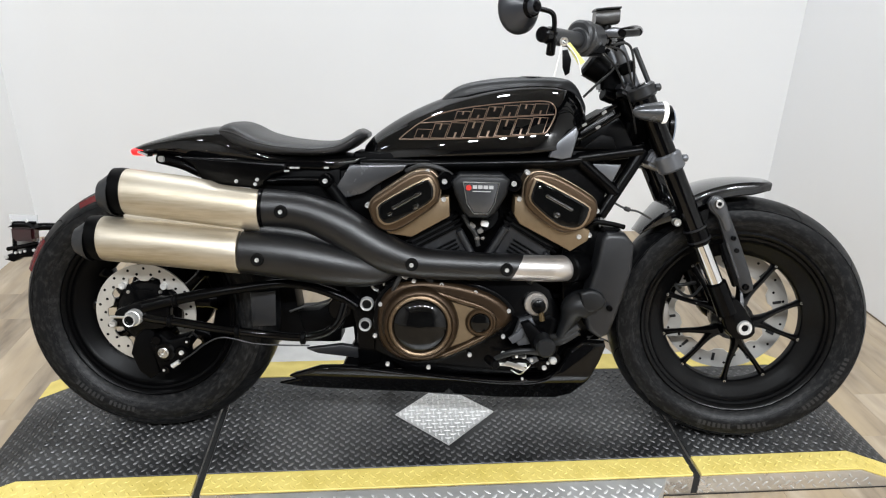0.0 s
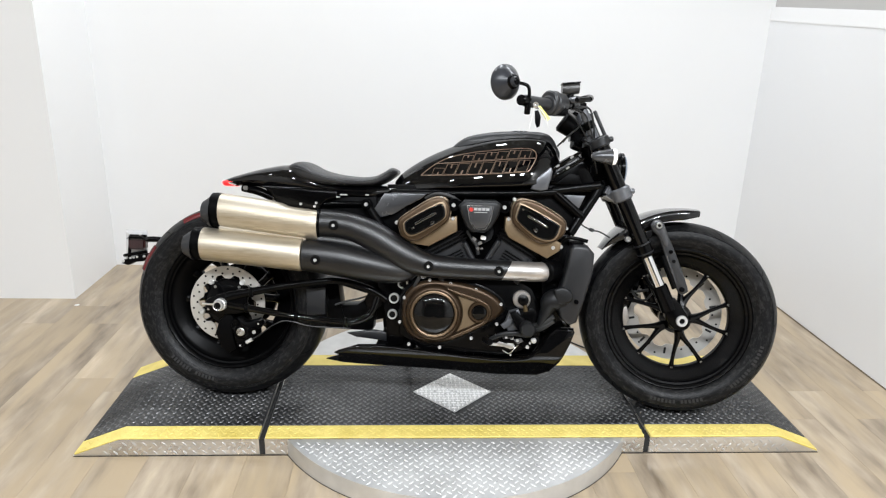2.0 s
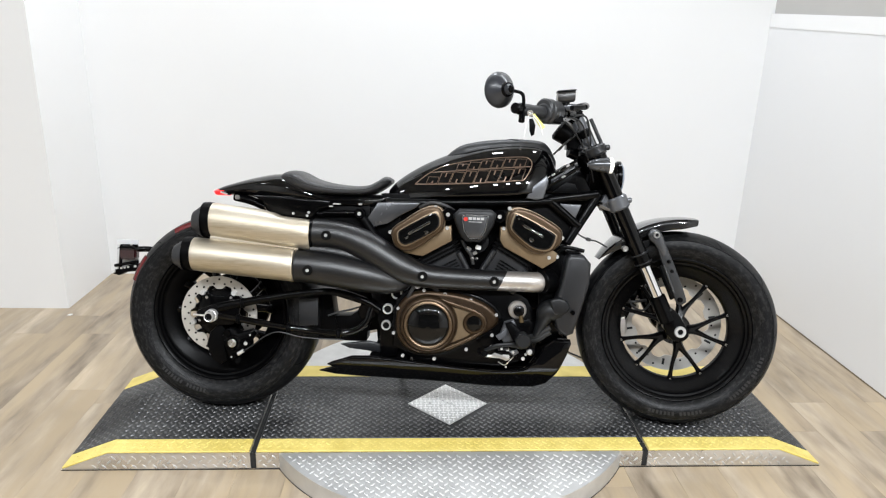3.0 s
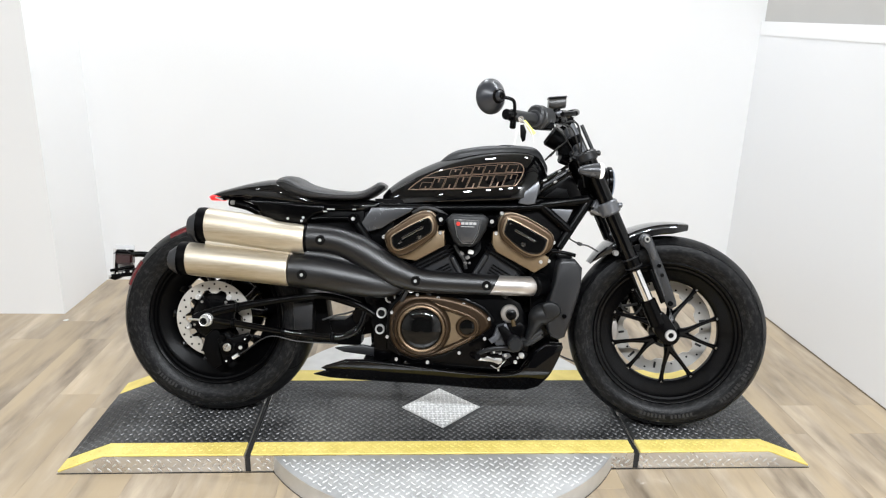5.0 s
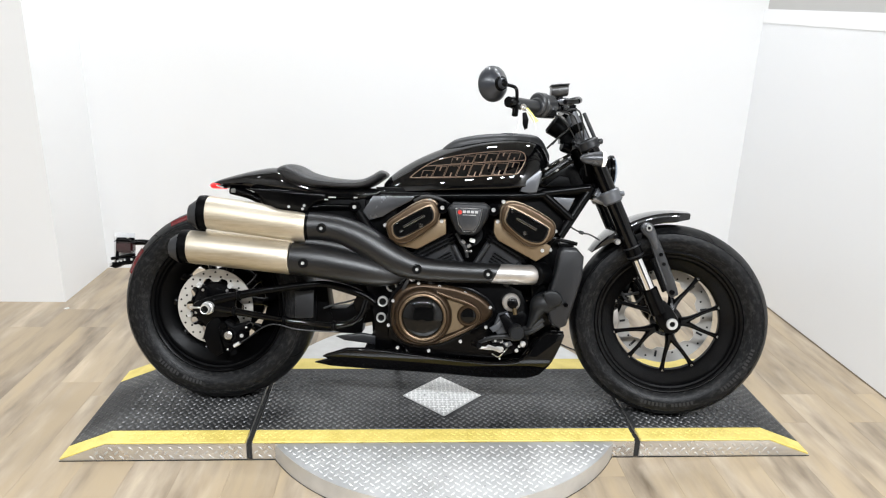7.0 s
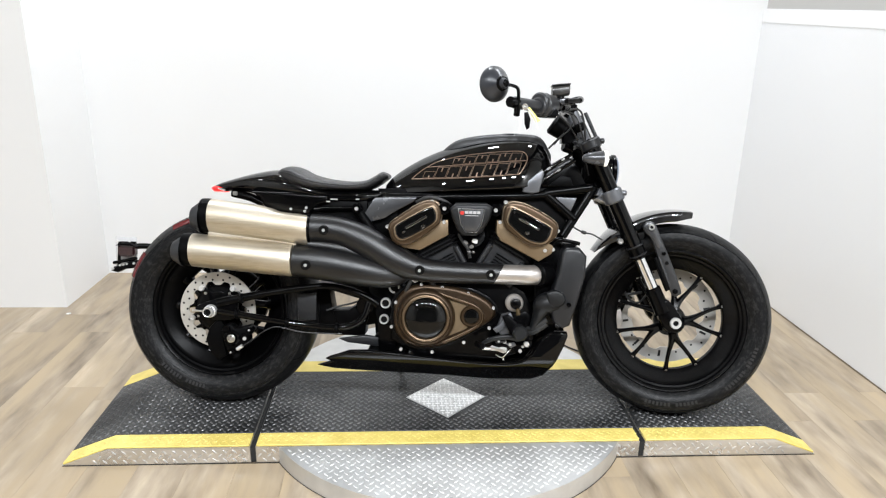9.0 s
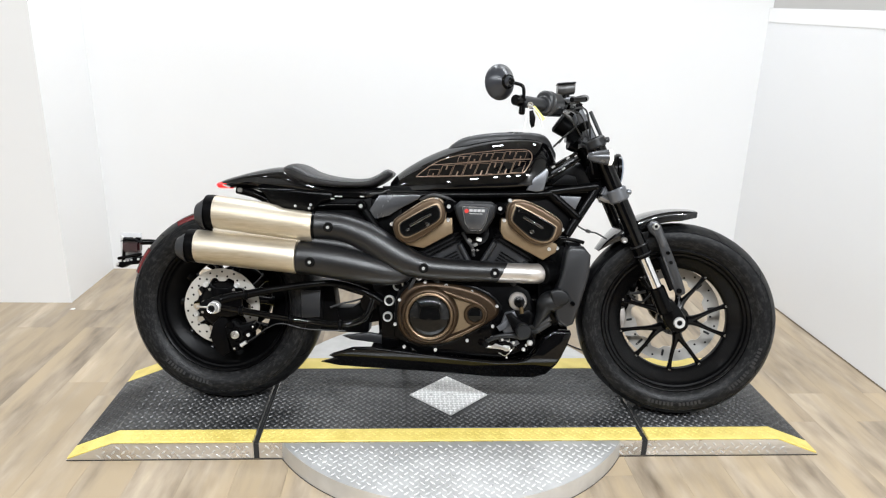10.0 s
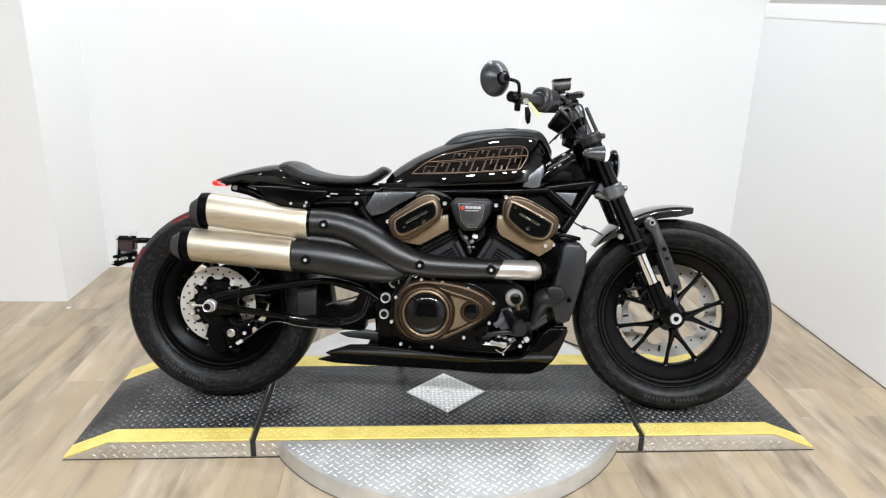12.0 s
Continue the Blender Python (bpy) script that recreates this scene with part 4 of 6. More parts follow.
# two rows of plain slanted dark bars with bronze rims stand in for the emblem
for row, (xa, xb, count) in enumerate(((0.772, 0.992, 6), (0.676, 0.984, 8))):
    step = (xb - xa) / count
    for k in range(count):
        x0, x1 = xa + k * step, xa + (k + 0.93) * step
        za = (mid_z(x0) + 0.0025) if row == 0 else PROF(LOGO_B, x0) + 0.003
        zb = (PROF(LOGO_T, x0 + 0.012) - 0.004) if row == 0 else min(mid_z(x0) - 0.0025, PROF(LOGO_T, x0) - 0.005)
        if zb - za < 0.006:
            continue
        h, w, sl = zb - za, x1 - x0, 0.34 * (zb - za)
        rim, core = bmesh.new(), bmesh.new()
        tank_patch(((x0, za), (x1, za), (x1 + sl, zb), (x0 + sl, zb)), 0.0008, rim, 6, 6)
        ex, ez = 0.0016, 0.0014
        tank_patch(((x0 + ex, za + ez), (x1 - ex, za + ez), (x1 + sl - ex, zb - ez), (x0 + sl + ex, zb - ez)), 0.0014, core, 6, 6)
        bar = part("emblem_bar", rim, DECAL, tank)
        part("bar_face", core, TANK_PAINT, bar)
        # a bronze slit down the bar
        slit = bmesh.new()
        u, v0, v1 = (0.52, 0.0, 0.38) if (k + row) % 2 else (0.46, 0.58, 1.0)
        tank_patch(tuple((x0 + (u + du) * w + sl * v, za + v * h) for du, v in ((-0.05, v0), (0.07, v0), (0.07, v1), (-0.05, v1))), 0.0019, slit, 1, 3)
        part("bar_slit", slit, DECAL, bar)
tank_line([(0.690, 0.8135), (0.80, 0.823), (0.90, 0.8325), (1.008, 0.842)], 0.0014, "emblem_line", DECAL, tank)
part("tank_side_panel", prism([(0.998, 0.742), (1.012, 0.775), (1.060, 0.815), (1.066, 0.80), (1.052, 0.742), (1.03, 0.737)], -0.124, -0.100, 0.006), GREY, tank, "grey satin tank corner cover")
part("tank_lower_trim", box(0.58, 1.0, -0.085, 0.085, 0.708, 0.730, 0.006), SATIN, tank)

# ---- frame ----
frame_grp = tagged(new("main_frame"), "black steel frame with side covers")
frame_grp.parent = bike
part("front_down_cover", prism([(1.050, 0.765), (1.060, 0.795), (1.150, 0.856), (1.178, 0.83), (1.215, 0.76), (1.20, 0.745), (1.08, 0.757)], -0.085, 0.085, 0.008), SATIN, frame_grp, "dark plastic neck cover")
for a, b, r in (((1.075, -0.085, 0.738), (1.175, -0.085, 0.655), 0.017), ((1.235, -0.075, 0.765), (1.135, -0.09, 0.600), 0.015), ((1.07, -0.088, 0.738), (1.23, -0.08, 0.762), 0.015)):
    part("frame_tube", rod(a, b, r, n=16, bevel=0.003), SATIN, frame_grp)
    part("frame_tube", rod((a[0], -a[1], a[2]), (b[0], -b[1], b[2]), r, n=16, bevel=0.003), SATIN, frame_grp)
part("neck_panel", prism([(1.082, 0.762), (1.125, 0.798), (1.155, 0.792), (1.165, 0.764)], -0.092, -0.084, 0.003), MATT, frame_grp)
part("neck_wire", tube([(1.165, -0.05, 0.655), (1.172, -0.05, 0.640), (1.183, -0.05, 0.627), (1.213, -0.05, 0.613), (1.24, -0.05, 0.608), (1.275, -0.05, 0.590)], 0.0026, 8), CABLE, frame_grp)
part("wire_clip", rod((1.205, -0.05, 0.616), (1.220, -0.05, 0.611), 0.006, bevel=0.002), CABLE, frame_grp)
part("frame_gusset", prism([(1.070, 0.727), (1.178, 0.727), (1.158, 0.682)], -0.096, -0.088, 0.003), GREY, frame_grp)
# made-up dark block for the black depth under the tank
part("air_box", prism([(0.53, 0.74), (1.10, 0.76), (1.16, 0.72), (1.13, 0.50), (1.0, 0.45), (0.845, 0.45), (0.66, 0.49), (0.56, 0.58)], -0.080, 0.080, 0.01), MATT, frame_grp)
part("top_rail", tube([(0.55, -0.09, 0.712), (0.70, -0.098, 0.716), (0.86, -0.10, 0.722), (1.0, -0.098, 0.728), (1.08, -0.09, 0.735)], 0.014, 12), SATIN, frame_grp)
part("hose", tube([(0.66, -0.11, 0.70), (0.70, -0.125, 0.716), (0.745, -0.125, 0.708), (0.775, -0.12, 0.69)], 0.006, 10), CABLE, frame_grp)
for ol in ([(0.22, 0.41), (0.36, 0.41), (0.366, 0.38), (0.376, 0.318), (0.40, 0.235), (0.25, 0.24)],
           [(0.36, 0.41), (0.52, 0.44), (0.60, 0.48), (0.60, 0.40), (0.50, 0.37), (0.475, 0.361), (0.379, 0.387)],
           [(0.376, 0.318), (0.431, 0.322), (0.448, 0.334), (0.466, 0.343), (0.50, 0.30), (0.49, 0.271), (0.487, 0.238), (0.47, 0.235), (0.40, 0.235)],
           [(0.475, 0.361), (0.52, 0.38), (0.62, 0.48), (0.62, 0.20), (0.53, 0.205), (0.526, 0.231), (0.521, 0.278), (0.49, 0.271), (0.50, 0.30), (0.466, 0.343)]):
    part("rear_guard", prism(ol, -0.02, 0.06, 0.002), MATT, frame_grp)
part("guard_cable", tube([(0.36, -0.05, 0.325), (0.40, -0.05, 0.340), (0.44, -0.05, 0.350), (0.49, -0.05, 0.368)], 0.0032, 8), CABLE, frame_grp)
# two more dark fillers, added where the gaps look black
part("lower_case", prism([(0.53, 0.25), (0.62, 0.25), (0.64, 0.18), (0.50, 0.19)], -0.085, 0.05, 0.004), MATT, frame_grp)
part("tail_underside", prism([(0.29, 0.70), (0.50, 0.70), (0.50, 0.58), (0.40, 0.60), (0.33, 0.62), (0.28, 0.65)], -0.104, 0.10, 0.004), MATT, frame_grp)
part("inner_guard", prism([(0.27, 0.385), (0.335, 0.390), (0.335, 0.30), (0.275, 0.295)], -0.095, -0.088, 0.003), GREY_DARK, frame_grp)
# added dark fillers behind the open engine front and neck
part("engine_plate", box(0.955, 1.07, -0.06, 0.06, 0.38, 0.58, 0.006), MATT, frame_grp)
part("neck_web", prism([(1.07, 0.74), (1.225, 0.752), (1.15, 0.625)], -0.03, 0.03, 0.004), MATT, frame_grp)
part("linkage", prism([(0.41, 0.238), (0.44, 0.226), (0.56, 0.215), (0.565, 0.243), (0.50, 0.252)], -0.090, -0.070, 0.004), GREY_DARK, frame_grp)
part("steering_head", rod((1.275, 0, 0.735), (1.195, 0, 0.895), 0.036, n=24, bevel=0.004), SATIN, frame_grp)
part("neck_ribs", box(1.078, 1.158, -0.06, 0.06, 0.816, 0.842, 0.006, turn=Euler((0, radians(-32), 0))), MATT, frame_grp)
for off in (0.0, 0.020):
    part("neck_rod", rod((1.058 + off * 0.5, -0.090, 0.802 - off), (1.158 + off * 0.5, -0.090, 0.868 - off), 0.0055, n=12, bevel=0.002), GLOSS, frame_grp)
# small steel pieces added for the white glints along the rods
for k, off in ((0.25, 0.0), (0.70, 0.0), (0.48, 0.020)):
    part("rod_clip", box(-0.006 + 1.058 + off * 0.5 + 0.1 * k, 0.006 + 1.058 + off * 0.5 + 0.1 * k, -0.099, -0.094, 0.800 - off + 0.066 * k, 0.806 - off + 0.066 * k, 0.001, turn=Euler((0, radians(-33), 0))), STEEL, frame_grp)
part("mid_panel", prism([(0.49, 0.655), (0.525, 0.712), (0.665, 0.716), (0.65, 0.70), (0.60, 0.672), (0.56, 0.645), (0.515, 0.632)], -0.118, -0.095, 0.005), BRACKET, frame_grp, "dark grey side panel under the seat")
part("rear_shock_mount", rod((0.35, -0.115, 0.672), (0.475, -0.115, 0.676), 0.0075), SATIN, frame_grp)
part("shock_strut", rod((0.470, -0.118, 0.672), (0.545, -0.112, 0.565), 0.014, 0.018, bevel=0.002), MATT, frame_grp)
part("strut_top", lathe([(0.0001, -0.136), (0.006, -0.136), (0.007, -0.139), (0.014, -0.139), (0.017, -0.134), (0.018, -0.105)], 0.470, 0.674, 24), SATIN, frame_grp)
bolt(0.470, -0.139, 0.674, 0.006, frame_grp)
part("inner_box", prism([(0.36, 0.70), (0.60, 0.70), (0.60, 0.58), (0.50, 0.52), (0.38, 0.62)], -0.09, 0.09, 0.01), MATT, frame_grp)
part("tail_tube", rod((0.33, -0.112, 0.668), (0.47, -0.108, 0.672), 0.009), SATIN, frame_grp)
part("pivot_plate", prism([(0.50, 0.44), (0.60, 0.46), (0.615, 0.30), (0.60, 0.21), (0.545, 0.20), (0.54, 0.30)], -0.100, -0.075, 0.005), SATIN, frame_grp)
for x, z, r in ((0.566, 0.366, 0.0155), (0.562, 0.312, 0.0145), (0.594, 0.418, 0.0165)):
    part("pivot_ring", lathe([(0.74 * r, -0.108), (0.80 * r, -0.113), (0.98 * r, -0.115), (1.1 * r, -0.111), (1.15 * r, -0.098)], x, z, 24), BOLT, frame_grp)
    part("pivot_socket", lathe([(0.0001, -0.107), (0.74 * r, -0.107), (0.76 * r, -0.100)], x, z, 20), RECESS_SHADE, frame_grp)

# ---- engine ----
engine = tagged(new("engine"), "black and bronze V-twin engine")
engine.parent = bike
part("crankcase", prism([(0.585, 0.25), (0.59, 0.40), (0.65, 0.46), (0.78, 0.50), (0.92, 0.48), (1.02, 0.42), (1.06, 0.34), (1.04, 0.23), (0.95, 0.19), (0.68, 0.19)], -0.125, 0.13, 0.015), SATIN, engine, "satin black crankcase")


def cylinder(cx, cz, lean, cover, window, head, glints, bolts):
    """A finned barrel that leans forwards by some degrees, a bronze head and rocker cover, and its black window."""
    c = tagged(new("cylinder"), "finned black cylinder with bronze rocker cover")
    c.parent = engine
    base = Matrix.Translation((cx, 0, cz)) @ Matrix.Rotation(radians(lean), 4, "Y")

    def put(bm):
        bmesh.ops.transform(bm, matrix=base, verts=bm.verts)
        return bm

    part("barrel", put(box(-0.066, 0.066, -0.126, 0.126, -0.235, -0.085, 0.012)), GREY_DARK, c, "dark grey cylinder barrel")
    for k in range(3):
        part("fin", put(box(-0.076, 0.076, -0.137, 0.137, -0.128 + k * 0.012, -0.1215 + k * 0.012, 0.0025)), MATT, c)
    for k in range(6):
        part("rib", put(box(-0.030, 0.044, -0.131, -0.120, -0.205 + k * 0.010, -0.200 + k * 0.010, 0.0018)), MATT, c)
    for xx in (-0.060, 0.060):
        part("stud_boss", put(rod((xx, -0.128, -0.225), (xx, -0.128, -0.135), 0.010, n=14, bevel=0.003)), GREY_DARK, c)
    part("head", prism(head, -0.160, 0.150, 0.005), BRONZE_PALE, c, "pale bronze cylinder head")
    mx, mz = (sum(p[k] for p in cover) / len(cover) for k in (0, 1))
    part("head_seam", prism([(mx + (x - mx) * 1.05, mz + (z - mz) * 1.05) for x, z in cover], -0.1625, 0.12, 0.0015, smooth=3), BRONZE_EDGE, c)
    part("rocker_cover", prism([(mx + (x - mx) * 1.02, mz + (z - mz) * 1.02) for x, z in cover], -0.184, 0.160, 0.010, 4, smooth=3), BRONZE, c, "bronze rocker cover")
    wx, wz = (sum(p[k] for p in window) / len(window) for k in (0, 1))
    part("window_frame", prism([(wx + (x - wx) * 1.07, wz + (z - wz) * 1.10) for x, z in window], -0.1885, -0.174, 0.003, 2, smooth=3), BRONZE_EDGE, c)
    part("window", prism(window, -0.1925, -0.176, 0.005, 4, smooth=3), GLASS, c, "glossy black inset window")
    # glossy rods added on the glass to catch the lamps as glints
    for (xa, za), (xb, zb), r in glints:
        part("window_ridge", rod((xa, -0.1945, za), (xb, -0.1945, zb), r, n=20, bevel=r * 0.6), GLASS_GLINT, c)
    for x, z, y in bolts:
        part("bolt", lathe([(0.0001, -0.003), (0.0030, -0.003), (0.0035, -0.006), (0.0050, -0.006), (0.0062, -0.003), (0.0062, 0.02)], x, z, 12, y=y), BOLT, c)
    return c


cylinder(0.672, 0.652, -29.0,
         [(0.579, 0.620), (0.587, 0.638), (0.617, 0.660), (0.670, 0.696), (0.705, 0.706), (0.728, 0.698), (0.741, 0.673), (0.740, 0.647), (0.727, 0.625), (0.659, 0.575), (0.620, 0.566), (0.592, 0.583)],
         [(0.600, 0.621), (0.615, 0.636), (0.702, 0.685), (0.722, 0.680), (0.728, 0.657), (0.716, 0.634), (0.648, 0.593), (0.620, 0.585), (0.604, 0.598)],
         [(0.700, 0.640), (0.744, 0.645), (0.765, 0.648), (0.768, 0.600), (0.678, 0.548), (0.618, 0.556), (0.62, 0.60)],
         (((0.632, 0.619), (0.700, 0.659), 0.0048), ((0.680, 0.622), (0.695, 0.631), 0.0075), ((0.622, 0.604), (0.634, 0.611), 0.004)),
         ((0.713, 0.704, -0.168), (0.752, 0.640, -0.158), (0.572, 0.620, -0.150)))
cylinder(1.024, 0.660, 30.0,
         [(0.939, 0.650), (0.941, 0.682), (0.954, 0.703), (0.979, 0.709), (1.023, 0.697), (1.087, 0.662), (1.107, 0.641), (1.106, 0.613), (1.087, 0.589), (1.047, 0.573), (1.011, 0.581), (0.952, 0.624)],
         [(0.952, 0.654), (0.960, 0.683), (0.975, 0.690), (1.076, 0.641), (1.087, 0.623), (1.074, 0.593), (1.050, 0.585), (1.011, 0.596), (0.960, 0.637)],
         [(0.919, 0.650), (0.940, 0.652), (0.980, 0.64), (1.052, 0.60), (1.100, 0.574), (1.096, 0.550), (1.056, 0.523), (0.932, 0.586), (0.918, 0.609)],
         (((0.985, 0.660), (1.050, 0.626), 0.0048), ((1.006, 0.619), (1.021, 0.612), 0.0075), ((0.968, 0.680), (0.975, 0.676), 0.004)),
         ((0.929, 0.645, -0.158), (1.112, 0.622, -0.160), (1.074, 0.559, -0.158), (1.100, 0.562, -0.150), (0.945, 0.708, -0.165)))

mid = part("intake_cover", prism([(0.768, 0.683), (0.788, 0.702), (0.887, 0.703), (0.905, 0.691), (0.898, 0.655), (0.873, 0.612), (0.856, 0.600), (0.812, 0.600), (0.795, 0.615), (0.776, 0.657)], -0.182, -0.06, 0.012, 3), PEG, engine, "black trapezoid intake cover")
part("badge_plate", prism([(0.798, 0.682), (0.877, 0.682), (0.868, 0.637), (0.855, 0.614), (0.823, 0.614), (0.808, 0.635)], -0.186, -0.178, 0.003), BRACKET, mid)
part("badge_edge", tube([(0.796, -0.1855, 0.684), (0.838, -0.1855, 0.684), (0.879, -0.1855, 0.684), (0.870, -0.1855, 0.637), (0.856, -0.1855, 0.612), (0.822, -0.1855, 0.612), (0.806, -0.1855, 0.635), (0.796, -0.1855, 0.684)], 0.0014, 6, 1), STEEL, mid)
part("badge_dot", lathe([(0.0001, -0.188), (0.0062, -0.188), (0.007, -0.185)], 0.809, 0.672, 16), RED_DOT, mid)
for k in range(4):
    part("badge_bar", box(0.818 + k * 0.0125, 0.828 + k * 0.0125, -0.188, -0.185, 0.670, 0.678), PRINT, mid)
part("badge_bar", box(0.818, 0.860, -0.188, -0.185, 0.663, 0.665), PRINT, mid)
for x, z in ((0.753, 0.683), (0.914, 0.682)):
    part("boss", lathe([(0.0001, -0.166), (0.010, -0.167), (0.012, -0.171), (0.018, -0.171), (0.020, -0.165), (0.022, -0.10)], x, z, 24), SATIN, mid)
    part("boss_bolt", lathe([(0.0001, -0.172), (0.003, -0.172), (0.0035, -0.176), (0.0058, -0.176), (0.0066, -0.171)], x, z, 20), BOLT, mid)
    part("boss_arm", box(min(x, 0.84), max(x, 0.84), -0.150, -0.11, z - 0.012, z + 0.014, 0.004), SATIN, mid)
part("intake_tube", rod((0.845, -0.11, 0.60), (0.845, 0.08, 0.56), 0.045, n=24, bevel=0.005), SATIN, engine)
part("harness", tube([(0.80, -0.12, 0.60), (0.815, -0.13, 0.575), (0.83, -0.128, 0.555), (0.838, -0.125, 0.525)], 0.006, 8), CABLE, engine)
for x, z, r in ((0.822, 0.575, 0.008), (0.842, 0.562, 0.007), (0.852, 0.580, 0.009), (0.835, 0.545, 0.006), (0.848, 0.545, 0.005)):
    part("connector", box(x - r, x + r, -0.135, -0.115, z - r * 0.7, z + r * 0.7, 0.002, turn=Euler((0, radians(x * 4000 % 70 - 35), 0))), STEEL if r < 0.0085 else TAG_WHITE, engine)

# primary cover with the round black inset
cov_ol = [(0.594, 0.335), (0.602, 0.385), (0.638, 0.424), (0.695, 0.438), (0.772, 0.434), (0.845, 0.418), (0.897, 0.393), (0.925, 0.362), (0.922, 0.335), (0.89, 0.307), (0.82, 0.266), (0.765, 0.240), (0.690, 0.226), (0.632, 0.244), (0.600, 0.285)]
cover = part("primary_cover", prism(cov_ol, -0.143, -0.108, 0.026, 6, smooth=3), BRONZE_SHADED, engine, "bronze primary cover, toned dark for its shaded slopes")
part("cover_flange", prism([(0.755 + (x - 0.755) * 1.06, 0.328 + (z - 0.328) * 1.09) for x, z in cov_ol], -0.130, -0.105, 0.006, 2, smooth=3), SATIN, engine)
part("cover_dome", lathe([(0.0770, -0.166), (0.0800, -0.1685), (0.0850, -0.167), (0.0905, -0.160), (0.0940, -0.150), (0.0950, -0.138)], 0.702, 0.331, 72), BRONZE_SHADED, cover)
part("cover_ring", lathe([(0.0655, -0.165), (0.0680, -0.1712), (0.0715, -0.1730), (0.0755, -0.1712), (0.0785, -0.165)], 0.702, 0.331, 72), BRONZE_RING, cover)
part("derby_glass", lathe([(0.0001, -0.183), (0.018, -0.1824), (0.034, -0.1805), (0.049, -0.1768), (0.060, -0.1722), (0.065, -0.1680), (0.0665, -0.160)], 0.702, 0.331, 72), GLASS, cover, "glossy black round inspection cover")
part("small_boss", lathe([(0.024, -0.152), (0.026, -0.157), (0.031, -0.157), (0.036, -0.150)], 0.848, 0.339, 40), BRONZE, cover)
part("small_glass", lathe([(0.0001, -0.157), (0.018, -0.1565), (0.0225, -0.155), (0.024, -0.148)], 0.848, 0.339, 40), GLASS, cover)
part("cover_recess", prism([(0.745, 0.398), (0.80, 0.384), (0.838, 0.372), (0.866, 0.356), (0.872, 0.338), (0.862, 0.316), (0.817, 0.288), (0.755, 0.262)], -0.1455, -0.138, 0.0015, 1), BRONZE_PALE, cover)
part("cover_rib", tube([(0.742, -0.150, 0.410), (0.80, -0.149, 0.392), (0.840, -0.148, 0.380), (0.872, -0.147, 0.362), (0.882, -0.146, 0.338), (0.869, -0.146, 0.309), (0.819, -0.148, 0.280), (0.760, -0.150, 0.252)], 0.0072, 12, 5), BRONZE, cover)
for x, z in ((0.684, 0.436), (0.752, 0.428), (0.835, 0.411), (0.918, 0.366), (0.907, 0.300), (0.826, 0.250), (0.724, 0.215), (0.622, 0.221), (0.590, 0.294), (0.603, 0.375)):
    bolt(x, -0.137, z, 0.0054, engine)
part("vent_hose", tube([(0.63, -0.13, 0.40), (0.64, -0.14, 0.425), (0.655, -0.14, 0.455), (0.665, -0.13, 0.475)], 0.006, 8), CABLE, engine)
part("hose_clip", lathe([(0.004, -0.145), (0.010, -0.147), (0.011, -0.135)], 0.664, 0.452, 14), STEEL, engine)

# front of the engine: pump, sensor, linkage, peg
part("oil_filter", rod((0.985, -0.06, 0.385), (0.985, -0.145, 0.385), 0.029, n=28, bevel=0.004), PIPE, engine)
part("sensor_cap", lathe([(0.0001, -0.168), (0.010, -0.168), (0.017, -0.164), (0.018, -0.145)], 0.988, 0.386, 20), SATIN, engine)
part("sensor_plug", rod((0.992, -0.158, 0.380), (0.998, -0.160, 0.350), 0.0065), SOCKET, engine)
part("water_pump", prism([(0.93, 0.30), (0.945, 0.345), (0.975, 0.355), (0.99, 0.32), (0.975, 0.285), (0.945, 0.28)], -0.15, -0.12, 0.006), GREY, engine)
part("front_case", prism([(0.95, 0.25), (0.97, 0.33), (1.02, 0.36), (1.06, 0.33), (1.05, 0.25)], -0.13, -0.08, 0.01), SATIN, engine)
ctl = tagged(new("brake_pedal"), "black mid-control brake pedal and foot peg")
ctl.parent = bike
part("pedal_arm", tube([(0.885, -0.19, 0.262), (0.92, -0.20, 0.280), (0.96, -0.20, 0.286), (1.0, -0.19, 0.280)], [0.006, 0.008, 0.008, 0.010], 12, flat=0.7), PEG, ctl)
part("bracket", prism([(0.945, 0.345), (0.965, 0.352), (1.03, 0.295), (1.04, 0.262), (1.0, 0.255), (0.975, 0.285)], -0.175, -0.150, 0.006), MATT, ctl)
part("foot_peg", rod((1.0, -0.16, 0.300), (1.0, -0.235, 0.305), 0.023, n=24, bevel=0.005), PEG, ctl)
part("peg_knuckle", rod((1.01, -0.15, 0.268), (1.03, -0.205, 0.268), 0.013, n=16, bevel=0.003), SATIN, ctl)
bolt(1.022, -0.206, 0.267, 0.009, ctl)
part("toe_pad", rod((0.868, -0.18, 0.258), (0.884, -0.235, 0.262), 0.010, n=14, bevel=0.002), MATT, ctl)
part("push_rod", rod((0.885, -0.165, 0.240), (0.965, -0.165, 0.236), 0.005), STEEL, ctl)
part("master_cylinder", rod((0.915, -0.17, 0.258), (0.985, -0.17, 0.254), 0.0125, bevel=0.003), SATIN, ctl)
for x, z in ((0.905, 0.272), (0.955, 0.268), (1.005, 0.240)):
    bolt(x, -0.185, z, 0.006, ctl)
part("pedal_link", prism([(0.918, 0.302), (0.940, 0.318), (0.958, 0.340), (0.966, 0.334), (0.950, 0.300), (0.930, 0.288)], -0.158, -0.145, 0.003), GREY, ctl)
part("pedal_plate", prism([(0.960, 0.262), (0.985, 0.268), (0.992, 0.258), (0.975, 0.248)], -0.188, -0.180, 0.002), GREY, ctl)
part("peg_nut", lathe([(0.0001, -0.215), (0.006, -0.215), (0.009, -0.212), (0.0095, -0.20)], 1.022, 0.2665, 6), BOLT, ctl)
